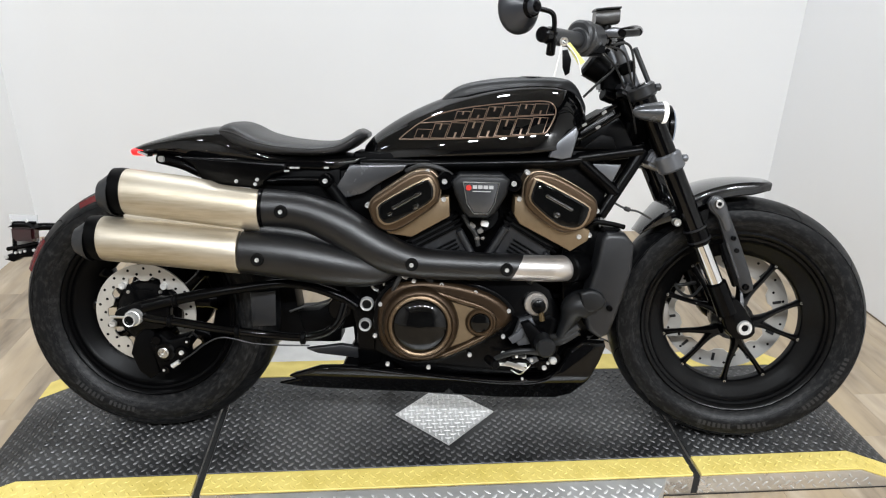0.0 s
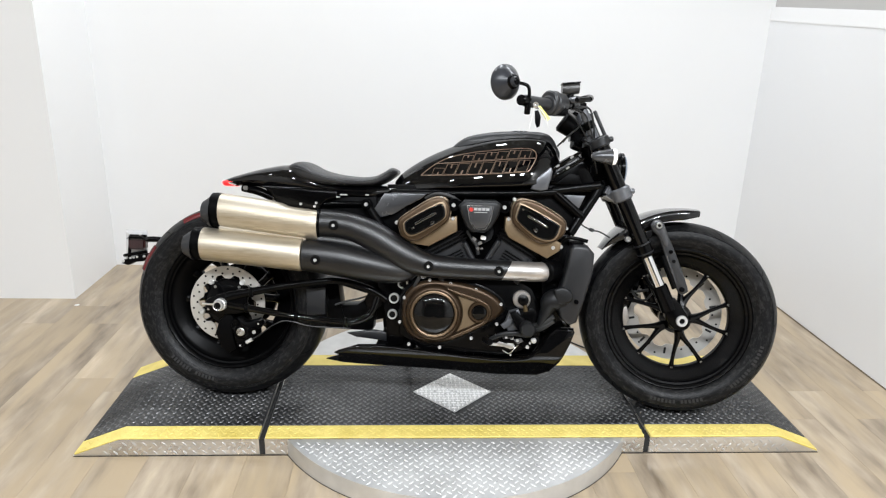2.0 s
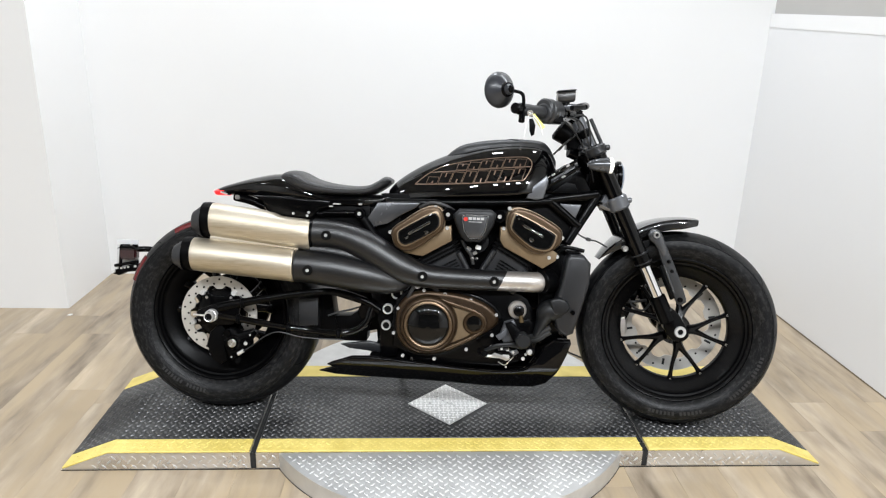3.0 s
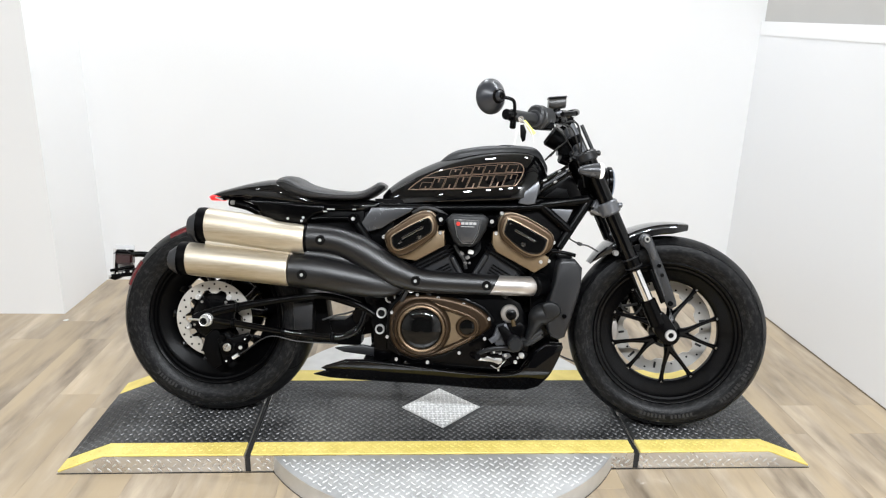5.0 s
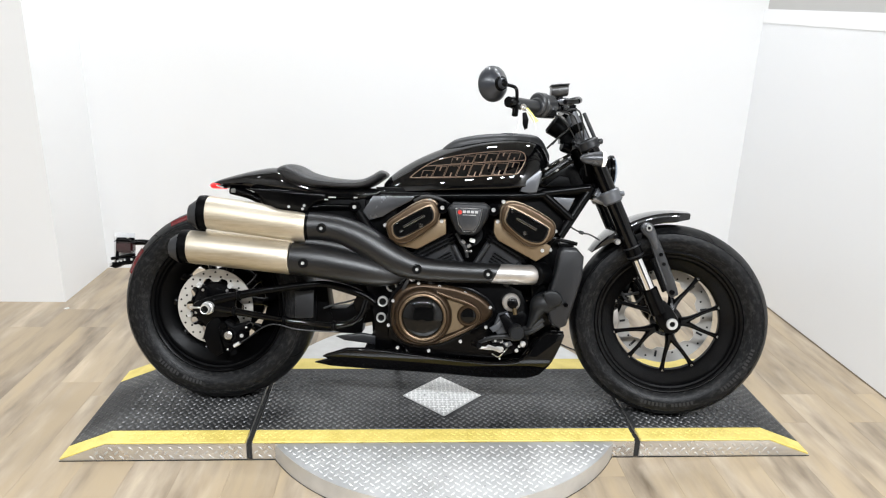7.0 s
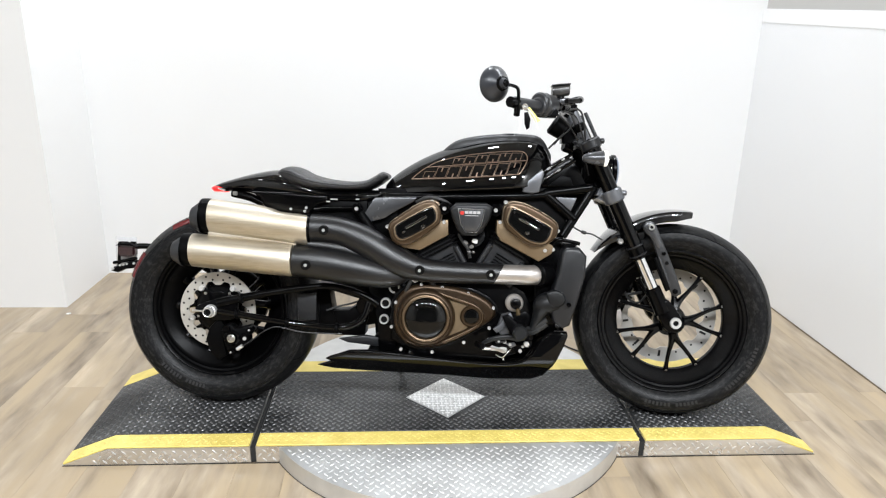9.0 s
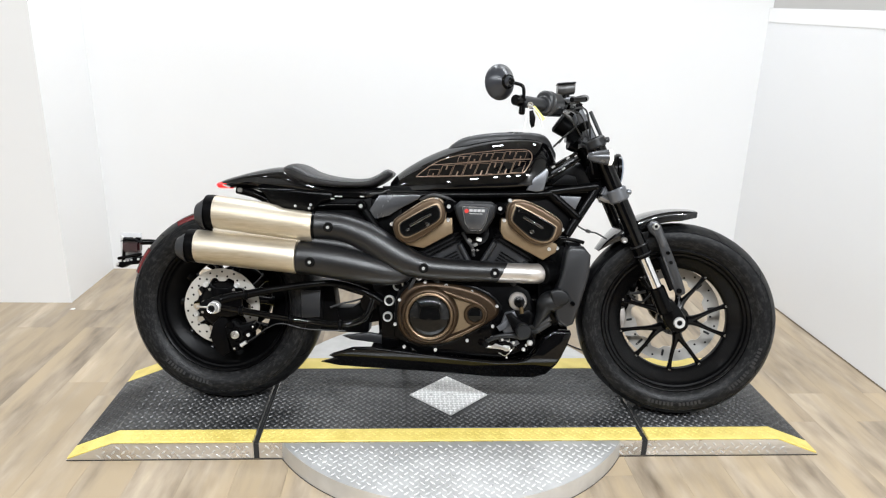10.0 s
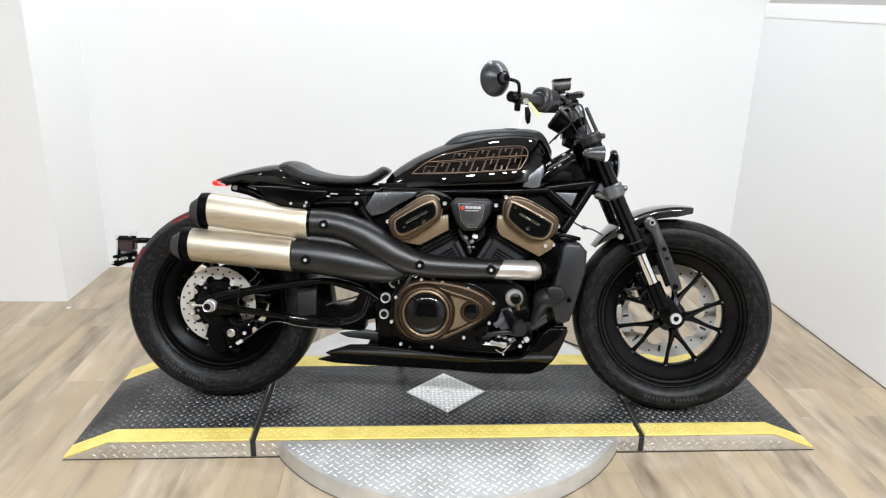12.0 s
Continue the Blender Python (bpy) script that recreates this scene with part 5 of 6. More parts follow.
part("clevis", box(0.940, 0.962, -0.182, -0.168, 0.240, 0.250, 0.002), BOLT, ctl)
part("link_plate", prism([(0.905, 0.248), (0.952, 0.232), (0.962, 0.236), (0.950, 0.246), (0.915, 0.256)], -0.192, -0.188, 0.001), STEEL, ctl, "bright pedal link plate")
part("return_spring", rod((0.925, -0.186, 0.268), (0.958, -0.186, 0.272), 0.0065, n=14, bevel=0.002), GREY_DARK, ctl)
part("heel_block", box(0.985, 1.02, -0.185, -0.150, 0.232, 0.262, 0.006), SATIN, ctl)
for x, z, r in ((0.936, 0.271, 0.004), (0.972, 0.262, 0.0045), (0.992, 0.286, 0.004), (1.012, 0.256, 0.004), (0.952, 0.214, 0.003)):
    bolt(x, -0.196, z, r, ctl)
part("wire", tube([(0.985, -0.15, 0.245), (0.965, -0.16, 0.225), (0.95, -0.15, 0.208), (0.93, -0.14, 0.215)], 0.0018, 8), STEEL, ctl)

# radiator shroud and belly pan
rad = part("radiator_shroud", prism([(1.128, 0.560), (1.140, 0.572), (1.182, 0.571), (1.205, 0.545), (1.203, 0.480), (1.180, 0.390), (1.160, 0.322), (1.138, 0.312), (1.110, 0.330), (1.095, 0.380), (1.105, 0.44), (1.120, 0.50)], -0.175, 0.15, 0.012, 3), GREY_DARK, bike, "dark grey radiator shroud")
part("shroud_duct", tube([(1.125, -0.150, 0.392), (1.098, -0.150, 0.392), (1.076, -0.148, 0.380), (1.064, -0.145, 0.350), (1.045, -0.140, 0.305)], [0.030, 0.036, 0.034, 0.021, 0.010], 24, 5), PEG, rad)
part("shroud_lip", prism([(1.080, 0.428), (1.104, 0.437), (1.130, 0.430), (1.143, 0.408), (1.132, 0.388), (1.095, 0.384)], -0.188, -0.165, 0.008, 3, smooth=3), PEG, rad)
bolt(1.153, -0.184, 0.392, 0.007, rad, SATIN)
part("shroud_bracket", tube([(1.095, -0.14, 0.575), (1.115, -0.145, 0.592), (1.150, -0.145, 0.590), (1.185, -0.14, 0.582)], 0.006, 10, 4), SATIN, rad)
part("shroud_cap", box(1.13, 1.175, -0.15, -0.11, 0.570, 0.582, 0.004), MATT, rad)
# added dark filler for the black space beside the radiator
part("side_duct", prism([(1.04, 0.56), (1.09, 0.60), (1.13, 0.60), (1.145, 0.45), (1.12, 0.29), (1.06, 0.27), (1.05, 0.42)], -0.112, 0.10, 0.006), SATIN, rad)
part("radiator_core", box(1.13, 1.16, -0.13, 0.13, 0.33, 0.56, 0.004), MATT, rad)
for z in (0.322, 0.336):
    part("lower_hose", tube([(1.09, -0.15, z), (1.05, -0.14, z - 0.03), (1.02, -0.12, z - 0.04)], 0.009, 10), CABLE, rad)
belly_top = [(0.34, 0.162), (0.44, 0.176), (0.60, 0.182), (0.80, 0.184), (1.03, 0.20), (1.10, 0.255), (1.155, 0.296)]
belly_bot = [(0.34, 0.158), (0.44, 0.150), (0.60, 0.143), (0.80, 0.135), (0.92, 0.132), (1.06, 0.134), (1.10, 0.16), (1.155, 0.262)]
belly = part("belly_pan", loft(np.linspace(0.60, 1.155, 40), belly_top, belly_bot, [(0.34, 0.012), (0.60, 0.020), (0.64, 0.066), (0.7, 0.070), (1.0, 0.070), (1.155, 0.09)], 5.0), GLOSS, bike, "gloss black belly pan")
part("front_spoiler", prism([(1.03, 0.20), (1.075, 0.275), (1.10, 0.290), (1.150, 0.290), (1.140, 0.250), (1.085, 0.152), (1.04, 0.142)], -0.074, 0.074, 0.010, 3), GLOSS, belly)
side_ol = [(0.345, 0.153), (0.392, 0.171), (0.374, 0.180), (0.390, 0.190), (0.455, 0.214), (0.53, 0.217), (0.66, 0.206), (0.80, 0.193), (0.93, 0.186), (1.01, 0.194), (1.045, 0.222), (1.068, 0.268), (1.10, 0.296), (1.156, 0.298),
           (1.160, 0.284), (1.148, 0.248), (1.118, 0.180), (1.090, 0.140), (1.050, 0.123), (0.92, 0.119), (0.80, 0.123), (0.66, 0.132), (0.48, 0.137), (0.40, 0.141)]
for sy in (-1, 1):
    ol = side_ol if sy < 0 else side_ol[6:22]
    panel = prism(ol, min(sy * 0.124, sy * 0.153), max(sy * 0.124, sy * 0.153), 0.010, 4)
    for z in (0.212, 0.196):
        bmesh.ops.bisect_plane(panel, geom=panel.verts[:] + panel.edges[:] + panel.faces[:], plane_co=(0, 0, z), plane_no=(0, 0, 1))
    for v in panel.verts:  # the panel tucks in below its lip
        v.co.y -= sy * (0.30 * min(0.016, max(0.0, 0.212 - v.co.z)) + 0.71 * max(0.0, 0.196 - v.co.z))
    part("side_panel", panel, GLOSS, belly)
part("panel_lip", tube([(0.47, -0.147, 0.2125), (0.55, -0.150, 0.2125), (0.66, -0.151, 0.2035), (0.80, -0.151, 0.1905), (0.93, -0.151, 0.1835), (1.01, -0.151, 0.1915), (1.045, -0.151, 0.2195)], 0.0026, 8), GLOSS, belly)
bolt(0.93, -0.1210, 0.160, 0.003, belly, SATIN)
part("side_stand", tube([(0.62, 0.14, 0.17), (0.60, 0.20, 0.10), (0.58, 0.262, 0.034), (0.60, 0.280, 0.012)], 0.011, 10), SATIN, bike, "black side stand")

# ---- front end ----
fork = tagged(new("front_fork"), "black upside-down front fork")
fork.parent = bike
AX0, AX1 = Vector((1.212, 0, 0.905)), Vector((1.478, 0, 0.352))


def fork_leg(y):
    leg = new("fork_leg")
    leg.parent = fork
    d = (AX1 - AX0)

    def at(t):
        p = AX0 + d * t
        return (p.x, y, p.z)

    part("upper_tube", rod(at(-0.02), at(0.60), 0.0245, n=28, bevel=0.003), GLOSS, leg)
    part("seal_collar", rod(at(0.585), at(0.665), 0.0265, n=28, bevel=0.004), SATIN, leg)
    for k in (0.590, 0.640):
        part("seal_ring", rod(at(k), at(k + 0.009), 0.0288, n=28, bevel=0.002), GREY_DARK, leg)
    part("slider", rod(at(0.66), at(0.84), 0.0190, n=28), CHROME, leg, "bright polished fork slider")
    part("lower_casting", rod(at(0.835), at(0.985), 0.0245, 0.026, n=28, bevel=0.004), SATIN, leg)
    part("axle_lug", prism([(1.450, 0.392), (1.485, 0.405), (1.528, 0.352), (1.540, 0.318), (1.520, 0.300), (1.488, 0.302), (1.460, 0.340)], y - 0.020, y + 0.020, 0.006, smooth=2), SATIN, leg)
    return leg


fork_leg(-0.095)
fork_leg(0.095)
part("axle", rod((WB, -0.085, R_T), (WB, 0.12, R_T), 0.012), STEEL, fork)
part("axle_end", lathe([(0.0085, -0.118), (0.010, -0.121), (0.017, -0.121), (0.019, -0.116), (0.0195, -0.10)], WB - 0.008, R_T + 0.002, 24), BOLT, fork, "bright hollow axle end")
part("axle_socket", lathe([(0.0001, -0.117), (0.0095, -0.117), (0.010, -0.110)], WB - 0.008, R_T + 0.002, 6), RECESS_SHADE, fork)


def clamp(name, t, h, material, label):
    p = AX0 + (AX1 - AX0) * t
    d = (AX1 - AX0).normalized()
    c = new(name)
    c.parent = fork
    tagged(c, label)
    for y in (-0.095, 0.095):
        part("clamp_ring", rod((p.x - d.x * h, y, p.z - d.z * h), (p.x + d.x * h, y, p.z + d.z * h), 0.033, n=28, bevel=0.005), material, c)
    b = box(-0.035, 0.030, -0.095, 0.095, -h * 0.9, h * 0.9, 0.008)
    bmesh.ops.transform(b, matrix=Matrix.Translation((p.x - 0.02, 0, p.z)) @ Matrix.Rotation(math.atan2(-d.x, -d.z) * -1 + math.pi, 4, "Y"), verts=b.verts)
    part("bridge", b, material, c)
    for y in (-0.105, 0.105):
        part("pinch_boss", rod((p.x + 0.024, y, p.z + 0.010), (p.x + 0.040, y, p.z + 0.012), 0.009, n=14, bevel=0.003), material, c)
    return c


clamp("lower_clamp", 0.305, 0.022, GREY, "dark grey lower fork clamp")
clamp("upper_clamp", 0.010, 0.016, GREY_DARK, "dark grey upper fork clamp")
part("clamp_bolt", rod((1.234, -0.112, 0.900), (1.234, -0.07, 0.900), 0.011, n=16, bevel=0.003), SATIN, fork)
part("brake_line", tube([(1.13, -0.13, 1.0), (1.158, -0.11, 1.008), (1.178, -0.10, 1.0), (1.190, -0.095, 0.965), (1.205, -0.06, 0.90), (1.25, 0.06, 0.76), (1.38, 0.10, 0.56)], 0.0030, 8), CABLE, fork)
# far-side caliper
part("front_caliper", prism([(1.36, 0.44), (1.405, 0.475), (1.43, 0.44), (1.40, 0.36), (1.375, 0.30), (1.345, 0.31), (1.345, 0.38)], 0.085, 0.150, 0.010), SATIN, fork, "black front brake caliper")
part("caliper_face", prism([(1.352, 0.335), (1.372, 0.345), (1.382, 0.30), (1.368, 0.262), (1.35, 0.275)], 0.055, 0.090, 0.004), PIPE, fork)
part("hose_loop", tube([(1.37, 0.05, 0.43), (1.39, 0.03, 0.385), (1.425, 0.03, 0.372), (1.455, 0.04, 0.40)], 0.004, 8), CABLE, fork)
part("hose_loop", tube([(1.33, 0.05, 0.40), (1.39, 0.045, 0.398), (1.44, 0.05, 0.405)], 0.005, 8), CABLE, fork)

# front fender on brackets
def fender_ring(a, r, w, th, drop_most):
    """One section of the fender: a gently crowned top that turns down into an upright skirt."""
    ca, sa = math.cos(a), math.sin(a)

    def at(k, inner):
        q = -1 + k / 9
        if abs(q) < 0.66:
            y, drop = 0.92 * q / 0.66, 0.005 * (q / 0.66) ** 2
        else:
            f = (abs(q) - 0.66) / 0.34
            y = math.copysign(0.92 + 0.08 * math.sin(min(1, 2.2 * f) * math.pi / 2), q)
            drop = 0.005 + max(0.0, drop_most - 0.005) * f ** 1.25
        rr = r - drop - (th if inner else 0)
        return (WB + rr * ca, (w - (0.003 if inner else 0)) * y, R_T + rr * sa)

    return [at(k, False) for k in range(19)] + [at(k, True) for k in range(18, -1, -1)]


fb = bmesh.new()
angles = np.linspace(radians(140.5), radians(83.0), 36)
rings = []
for i, a in enumerate(angles):
    t = i / 35
    w = 0.080 * min(1, 0.50 + 2.0 * t, 0.80 + 2.2 * (1 - t))
    r = 0.351 + 0.009 * math.sin(t * math.pi) + 0.007 * t + 0.010 * t ** 3
    rings.append(fender_ring(a, r, w, 0.0035, 0.034 * min(1, 0.12 + 3.0 * t, 0.62 + 2.4 * (1 - t))))
skin(fb, rings)
fen = part("front_fender", fb, FENDER, bike, "short black front fender")
part("fender_bracket", prism([(1.392, 0.640), (1.404, 0.657), (1.424, 0.656), (1.438, 0.640), (1.453, 0.606), (1.482, 0.545), (1.526, 0.440), (1.520, 0.421), (1.502, 0.418), (1.480, 0.455), (1.454, 0.520), (1.433, 0.575), (1.418, 0.606), (1.400, 0.622)], -0.104, -0.090, 0.005, smooth=3), CONTROL, fen, "dark grey cast fender bracket")
part("bracket_top", prism([(1.396, 0.640), (1.406, 0.654), (1.422, 0.653), (1.434, 0.638), (1.447, 0.606), (1.453, 0.580), (1.440, 0.574), (1.425, 0.604), (1.408, 0.622)], -0.108, -0.103, 0.002, smooth=3), BRACKET, fen, "bright grey bracket top")
part("bracket_edge", tube([(1.447, -0.106, 0.545), (1.470, -0.106, 0.492), (1.486, -0.106, 0.455)], 0.0035, 10, 5), BRACKET, fen)
part("bracket_hole", lathe([(0.0001, -0.1085), (0.0055, -0.1085), (0.006, -0.104)], 1.474, 0.525, 16), RECESS_SHADE, fen)
part("bolt_well", lathe([(0.0001, -0.1155), (0.0048, -0.1155), (0.0052, -0.113)], 1.417, 0.640, 16), RECESS_SHADE, fen)
part("bracket_shadow_rail", prism([(1.428, 0.540), (1.441, 0.545), (1.490, 0.440), (1.478, 0.432)], -0.108, -0.086, 0.004), SATIN, fen)
part("bracket_foot", prism([(1.31, 0.588), (1.345, 0.605), (1.40, 0.625), (1.40, 0.600), (1.35, 0.580)], -0.098, -0.088, 0.003), SATIN, fen)
for x, z, r in ((1.417, 0.640, 0.011), (1.320, 0.592, 0.010), (1.505, 0.434, 0.008), (1.462, 0.556, 0.006)):
    bolt(x, -0.108, z, r, fen, STEEL if r > 0.009 else SATIN)

# headlight
hl = tagged(new("headlight"), "round grey headlight with a bright lens")
hl.parent = bike


def turned_x(profile, y, z, n=40):
    """A turned form round an axle along X; the profile is (x, radius)."""
    bm = bmesh.new()
    skin(bm, [[(x, y + r * math.cos(a), z + r * math.sin(a)) for a in (2 * math.pi * k / n for k in range(n))] for x, r in profile])
    return bm


part("housing", turned_x([(1.234, 0.018), (1.244, 0.036), (1.269, 0.048), (1.297, 0.0505), (1.301, 0.049)], 0.0, 0.818), GLOSS, hl, "black headlight housing")
part("bezel", turned_x([(1.299, 0.051), (1.302, 0.0545), (1.312, 0.0545), (1.314, 0.049)], 0.0, 0.818), SATIN, hl)
part("lens", turned_x([(1.312, 0.049), (1.318, 0.047), (1.323, 0.036), (1.326, 0.015), (1.326, 0.001)], 0.0, 0.818), LENS, hl)
for y in (-0.165, 0.165):
    sig = part("turn_signal", turned_x([(1.178, 0.006), (1.184, 0.013), (1.20, 0.018), (1.225, 0.0225), (1.242, 0.0245), (1.244, 0.023)], y, 0.852), BRACKET, hl, "grey bullet turn signal")
    part("signal_lens", turned_x([(1.243, 0.0235), (1.247, 0.0245), (1.253, 0.0235), (1.257, 0.014), (1.258, 0.001)], y, 0.852), LAMP_WHITE, sig, "bright white signal lens")
    part("signal_arm", rod((1.205, y * 0.9, 0.850), (1.225, y * 0.5, 0.848), 0.008), SATIN, hl)
part("horn_cover", box(1.20, 1.255, -0.05, 0.05, 0.78, 0.835, 0.008), MATT, hl)

# handlebar
bar = part("handlebar", tube([(1.185, 0.40, 0.985), (1.18, 0.26, 0.995), (1.150, 0.12, 1.012), (1.138, 0.0, 1.015), (1.128, -0.12, 1.012), (1.075, -0.22, 1.000), (1.03, -0.27, 0.994), (0.935, -0.39, 0.990)], 0.0135, 16, 6), SATIN, bike, "black handlebar on risers")
for y in (-0.05, 0.05):
    part("riser", rod((1.160, y, 1.008), (1.212, y, 0.900), 0.0145, 0.016, n=20, bevel=0.004), GREY, bar)
    part("riser_pin", rod((1.196, y - 0.019, 1.002), (1.243, y - 0.018, 0.908), 0.0062, n=12, bevel=0.002), CONTROL, bar)
    part("riser_cap", box(1.128, 1.172, y - 0.018, y + 0.018, 0.998, 1.034, 0.006, turn=Euler((0, radians(26), 0))), SATIN, bar)
    part("riser_boot", rod((1.178, y - 0.004, 0.968), (1.190, y - 0.004, 0.944), 0.020, n=20, bevel=0.005), MATT, bar)
grip_a, grip_b = Vector((0.945, -0.385, 0.9905)), Vector((1.020, -0.282, 0.9935))
part("grip", rod(grip_a, grip_b, 0.0168, n=24, bevel=0.003), CONTROL, bar, "black rubber grip")
part("grip_collar", rod(grip_b, grip_b + (grip_b - grip_a) * 0.16, 0.027, n=24, bevel=0.004), CONTROL, bar)
part("bar_end", rod(grip_a - (grip_b - grip_a) * 0.20, grip_a, 0.0150, n=24, bevel=0.004), SATIN, bar)
part("switch_housing", rod((1.028, -0.27, 0.998), (1.072, -0.215, 1.004), 0.036, 0.030, n=28, bevel=0.008), CONTROL, bar, "black control housing, greyed for haze")
part("throttle_cam", rod((1.022, -0.278, 1.004), (1.046, -0.25, 1.006), 0.031, n=28, bevel=0.005), CONTROL, bar)
part("switch_pod", box(1.035, 1.085, -0.262, -0.225, 0.965, 0.992, 0.006), MATT, bar)
part("start_button", box(1.052, 1.074, -0.2685, -0.258, 0.985, 1.003, 0.003), GREY, bar)
part("lever", tube([(1.115, -0.19, 1.018), (1.145, -0.25, 1.020), (1.135, -0.32, 1.008), (1.09, -0.38, 0.998)], [0.009, 0.010, 0.008, 0.007], 12), SATIN, bar, "black brake lever")
part("lever_blade", prism([(1.085, 1.022), (1.11, 1.030), (1.142, 1.028), (1.150, 1.018), (1.135, 1.008), (1.10, 1.008)], -0.215, -0.195, 0.004), BRACKET, bar)
res = part("fluid_reservoir", loft(np.linspace(1.072, 1.124, 10), [(1.072, 1.064), (1.124, 1.070)], [(1.072, 1.038), (1.09, 1.033), (1.124, 1.040)], [(1.072, 0.022), (1.095, 0.026), (1.124, 0.022)], 4.0, 24, y0=-0.185), SMOKE, bar, "smoked brake fluid reservoir")
part("reservoir_lid", loft(np.linspace(1.0705, 1.1255, 10), [(1.07, 1.069), (1.127, 1.075)], [(1.07, 1.064), (1.127, 1.070)], [(1.07, 0.023), (1.095, 0.027), (1.127, 0.023)], 4.0, 24, y0=-0.185), GREY_DARK, res)
part("reservoir_neck", rod((1.10, -0.188, 1.005), (1.098, -0.186, 1.040), 0.012), SATIN, bar)
gauge = part("gauge", rod((1.100, 0.0, 0.973), (1.146, 0.0, 0.941), 0.036, 0.031, n=32, bevel=0.007), MATT, bike, "round black instrument gauge")
part("gauge_bracket", box(1.13, 1.18, -0.03, 0.03, 0.90, 0.955, 0.006), SATIN, gauge)
part("ignition", rod((1.165, -0.02, 0.885), (1.135, -0.03, 0.895), 0.016, bevel=0.003), SATIN, gauge)
part("clutch_cable", tube([(1.105, -0.03, 0.90), (1.125, -0.045, 0.925), (1.15, -0.05, 0.948), (1.17, -0.045, 0.985)], 0.0026, 8), CABLE, gauge)
part("loom", tube([(1.085, -0.05, 0.885), (1.11, -0.06, 0.912), (1.135, -0.06, 0.935)], 0.003, 8), CABLE, gauge)
for pts in ([(1.08, -0.21, 0.985), (1.12, -0.16, 0.965), (1.16, -0.10, 0.93), (1.20, -0.07, 0.86), (1.22, -0.05, 0.80)], [(1.10, -0.18, 0.995), (1.155, -0.13, 0.985), (1.185, -0.10, 0.93), (1.205, -0.09, 0.87)]):
    part("control_cable", tube(pts, 0.0024, 8), CABLE, bar)
# mirror on the bar end
mir = tagged(new("bar_end_mirror"), "round black bar-end mirror")
mir.parent = bike
part("stem", tube([(0.955, -0.385, 0.960), (0.955, -0.390, 0.985), (0.955, -0.392, 1.018), (0.948, -0.392, 1.032), (0.925, -0.392, 1.038), (0.912, -0.392, 1.040)], 0.0048, 10), SATIN, mir)
part("stem_clamp", rod((0.953, -0.372, 0.955), (0.955, -0.388, 0.998), 0.009, bevel=0.002), SATIN, mir)
mc, md = Vector((0.909, -0.392, 1.041)), Vector((-0.60, 0.79, 0.04)).normalized()
mb = bmesh.new()
mq = md.to_track_quat("Z", "Y").to_matrix()
skin(mb, [[mc + mq @ Vector((r * math.cos(a), r * math.sin(a), h)) for a in (2 * math.pi * k / 40 for k in range(40))] for h, r in ((-0.016, 0.006), (-0.016, 0.012), (-0.010, 0.014), (-0.002, 0.018), (0.012, 0.035), (0.028, 0.0490), (0.036, 0.0500), (0.040, 0.0485))])
part("mirror_shell", mb, MIRROR_BACK, mir)
mg = bmesh.new()
skin(mg, [[mc + mq @ Vector((r * math.cos(a), r * math.sin(a), h)) for a in (2 * math.pi * k / 40 for k in range(40))] for h, r in ((0.0395, 0.045), (0.041, 0.0445))])
part("mirror_glass", mg, MIRROR, mir)
rg = bmesh.new()
skin(rg, [[mc + mq @ Vector((r * math.cos(a), r * math.sin(a), h)) for a in (2 * math.pi * k / 32 for k in range(32))] for h, r in ((-0.006, 0.0150), (-0.008, 0.0180), (-0.004, 0.0200), (0.004, 0.0215))])
part("mirror_ring", rg, SATIN, mir)
part("mirror_joint", rod(mc - md * 0.020, mc - md * 0.006, 0.010, n=16, bevel=0.003), SATIN, mir)

# side-mounted plate bracket behind the rear tyre
pl = tagged(new("plate_bracket"), "side-mounted licence plate bracket with blank plate")
pl.parent = bike
part("plate", box(-0.408, -0.332, 0.045, 0.049, 0.440, 0.546, 0.001), CLEAR, pl, "blank grey plate")
part("arm", tube([(-0.22, 0.06, 0.505), (-0.30, 0.05, 0.515), (-0.36, 0.03, 0.512)], 0.010, 10), SATIN, pl)
lamp = part("plate_lamp", box(-0.384, -0.322, 0.006, 0.036, 0.480, 0.520, 0.007), RED, pl, "dark red plate lamp housing")
part("lamp_hood", prism([(-0.388, 0.518), (-0.372, 0.528), (-0.336, 0.528), (-0.318, 0.516), (-0.336, 0.519), (-0.372, 0.519)], 0.002, 0.040, 0.002), MATT, lamp)
part("bracket_block", prism([(-0.408, 0.430), (-0.398, 0.444), (-0.372, 0.448), (-0.35, 0.462), (-0.318, 0.468), (-0.312, 0.452), (-0.33, 0.440), (-0.362, 0.436), (-0.385, 0.424)], 0.008, 0.044, 0.004), MATT, pl)
part("bracket_bar", rod((-0.405, 0.020, 0.456), (-0.320, 0.020, 0.474), 0.0055, n=14, bevel=0.002), SATIN, pl)
part("bracket_strut", rod((-0.386, 0.022, 0.436), (-0.383, 0.026, 0.530), 0.0055), SATIN, pl)
part("bracket_strut", rod((-0.325, 0.024, 0.528), (-0.385, 0.024, 0.527), 0.0045), SATIN, pl)
for x, z, y, r in ((-0.404, 0.452, 0.042, 0.0048), (-0.400, 0.438, 0.006, 0.0052), (-0.386, 0.531, 0.018, 0.004), (-0.344, 0.533, 0.018, 0.004), (-0.402, 0.470, 0.044, 0.004), (-0.374, 0.450, 0.006, 0.0036), (-0.362, 0.452, 0.006, 0.0036), (-0.35, 0.455, 0.006, 0.0036), (-0.325, 0.458, 0.006, 0.0042), (-0.403, 0.532, 0.044, 0.0036)):
    bolt(x, y, z, r, pl, BOLT)
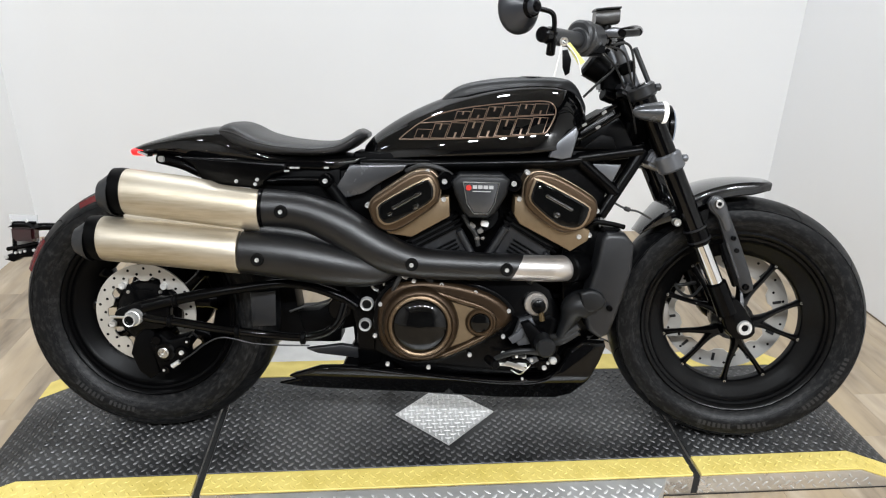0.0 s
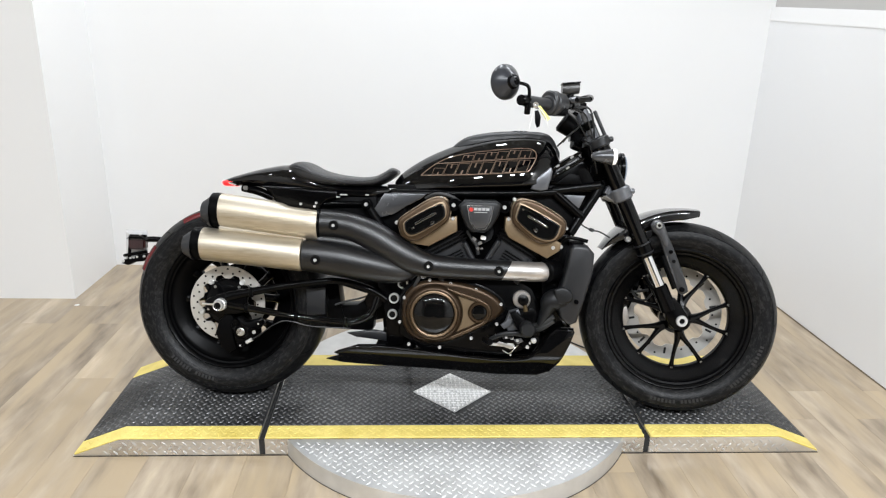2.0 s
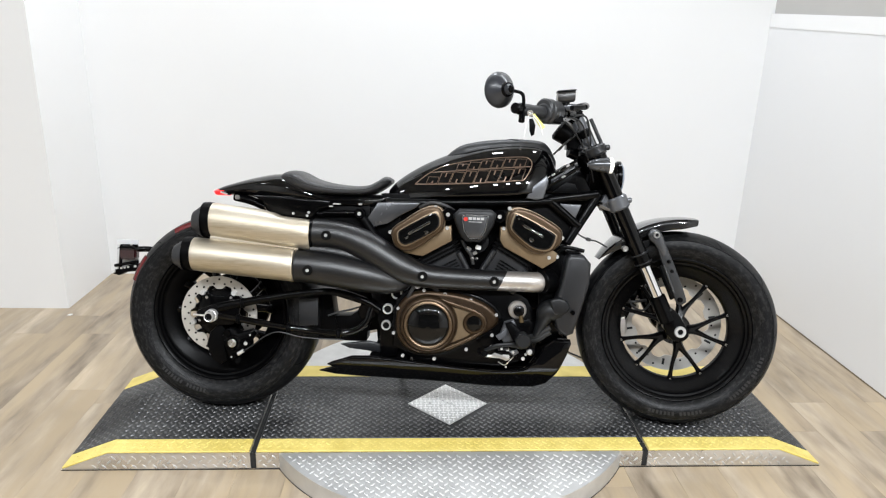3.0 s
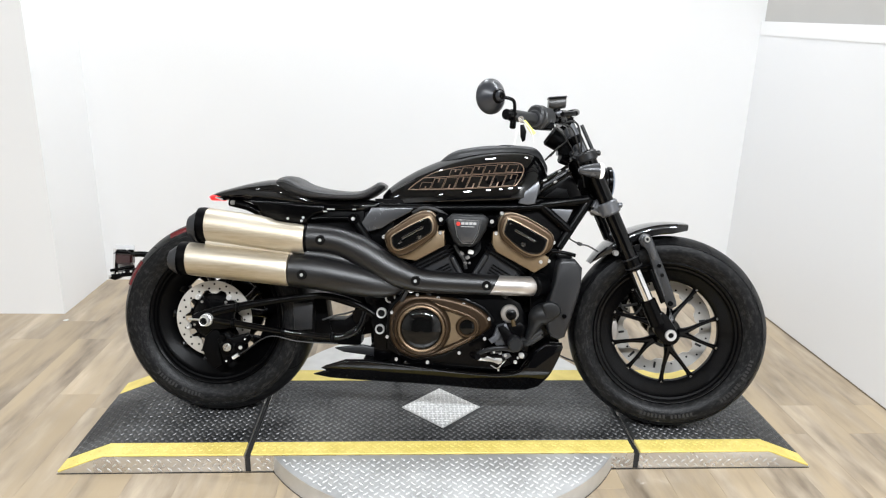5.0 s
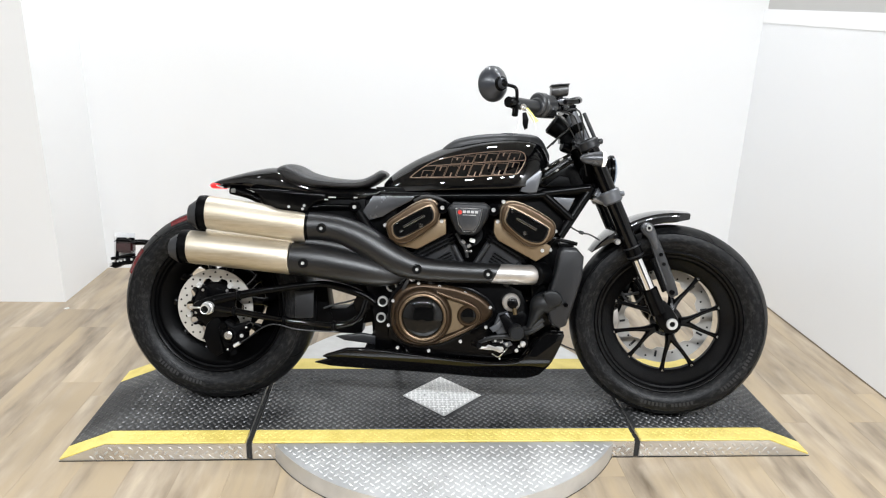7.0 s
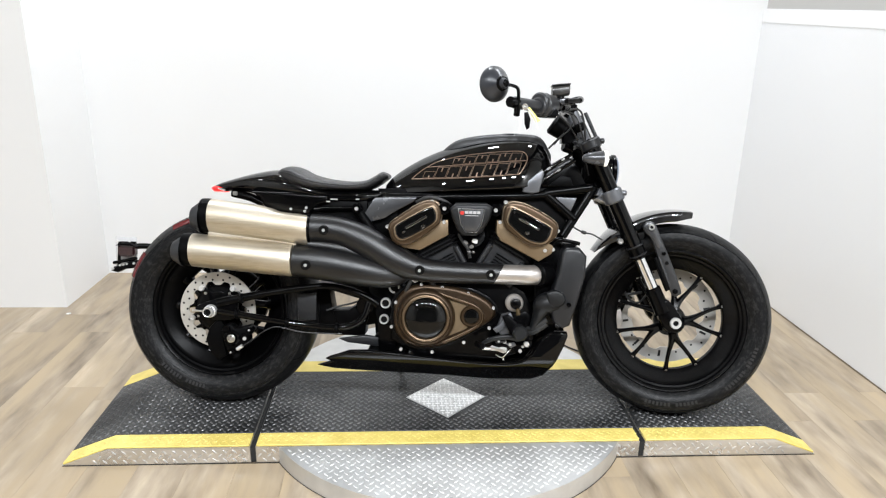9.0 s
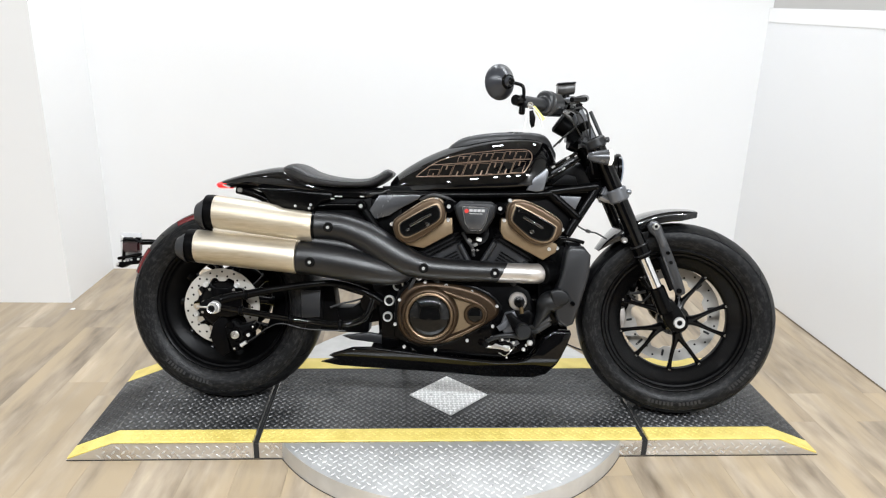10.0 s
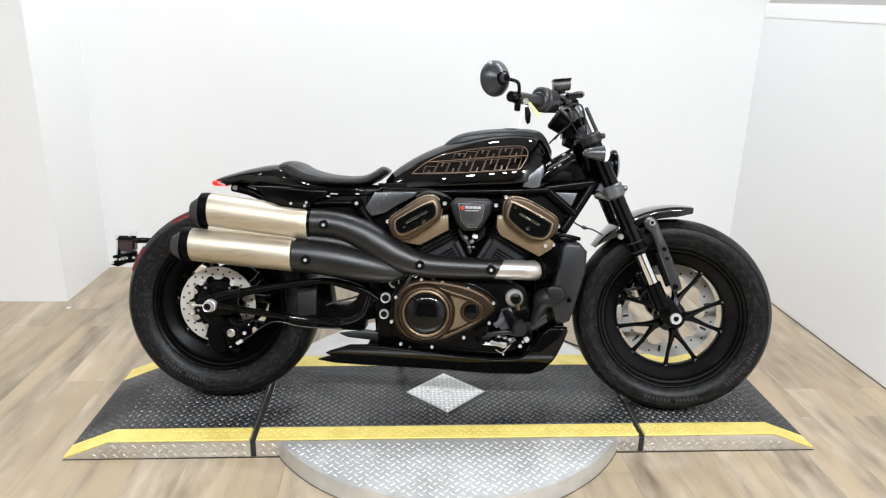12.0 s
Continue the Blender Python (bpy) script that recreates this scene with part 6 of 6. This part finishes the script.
part("hugger_arm", tube([(-0.235, 0.10, 0.50), (-0.10, 0.13, 0.42), (0.0, 0.14, 0.33)], 0.012, 10), SATIN, pl)
for a0, a1 in ((104, 120), (144, 161)):
    rf = bmesh.new()
    sidewall_strip(0.003, R_T - 0.007, R_T + 0.003, 0.05, 0.25, 0.298, 0.3185, a0, a1, 0.030, rf, 2, 6)
    part("reflector", rf, RED_STRIP, pl, "red reflector strip")

# keys and price tag on the bar
keys = tagged(new("key_tag"), "yellow and white tag with key fob on the handlebar", "tag")
keys.matrix_world = bike.matrix_world @ Matrix.Translation((0.004, 0, 0))
part("string", tube([(0.968, -0.400, 0.985), (0.962, -0.400, 0.950), (0.955, -0.398, 0.912)], 0.0016, 6), TAG_WHITE, keys)
part("string", tube([(0.968, -0.400, 0.980), (0.985, -0.398, 0.965), (1.0, -0.395, 0.945), (1.008, -0.392, 0.918)], 0.0014, 6), TAG_WHITE, keys)
part("key_fob", prism([(0.968, 0.962), (0.978, 0.964), (0.986, 0.945), (0.984, 0.920), (0.976, 0.915), (0.970, 0.930)], -0.404, -0.396, 0.003), MATT, keys)
part("tag", prism([(0.976, 0.975), (0.983, 0.978), (1.014, 0.942), (1.003, 0.935)], -0.393, -0.391), TAG_YELLOW, keys)
part("ring", lathe([(0.0035, -0.402), (0.006, -0.404), (0.0085, -0.402), (0.006, -0.400), (0.0035, -0.402)], 0.970, 0.978, 16), STEEL, keys)


# keep the motorcycle's tree at thing, part and sub-part
for group in list(bike.children):
    for piece in list(group.children):
        if not piece.children:
            continue
        if piece.type == "EMPTY":
            piece.parent = bike
        else:
            for sub in list(piece.children):
                sub.parent = group

# small things on the floor
scrap = tagged(new("paper_scrap"), "tiny white paper scrap on the plank floor", "scrap")
scrap.location = (-1.723, 1.208, 0.0004)
sb = bmesh.new()
ring = [(0.012, 0.002), (0.004, 0.008), (-0.010, 0.006), (-0.013, -0.004), (0.002, -0.009)]
lo, up = [sb.verts.new((x, y, 0)) for x, y in ring], [sb.verts.new((x * 0.9, y * 0.9, 0.003 + 0.15 * x)) for x, y in ring]
sb.faces.new(lo[::-1])
sb.faces.new(up)
for k in range(5):
    sb.faces.new((lo[k], lo[(k + 1) % 5], up[(k + 1) % 5], up[k]))
part("paper", sb, TAG_WHITE, scrap)
cord = tagged(new("power_cord"), "thin dark power cord lying behind the turntable", "cord")
part("cord_run", tube([(0.40, 1.02, 0.0035), (0.48, 0.925, 0.0035), (0.551, 0.834, 0.0035), (0.57, 0.806, 0.0035), (0.624, 0.745, 0.0035), (0.68, 0.66, 0.0035), (0.72, 0.60, 0.0035)], 0.003, 8, 4), GREY_DARK, cord)


# ---- floor planks, last ----
PW, PL = 0.152, 1.22
plank_meshes = {}


def plank_mesh(length):
    key = round(length, 1)
    if key not in plank_meshes:
        pm = box(-PW / 2 + 0.0003, PW / 2 - 0.0003, -key / 2 + 0.0002, key / 2 - 0.0002, -0.004, 0.0)
        me = bpy.data.meshes.new("plank")
        pm.to_mesh(me)
        pm.free()
        me.materials.append(PLANK)
        plank_meshes[key] = me
    return plank_meshes[key], key


random.seed(11)
x = XL + PW / 2
while x < RIGHT + PW / 2:
    y = YF
    first = round(random.uniform(0.2, PL), 1)
    end = COL if x < LEFT - PW / 2 else BACK
    while y < end - 0.05:
        length = min(first or PL, end - y)
        first = None
        me, length = plank_mesh(length)
        p = new("plank", me)
        p.location = (x, y + length / 2, 0)
        p.parent = floor
        y += length
    x += PW
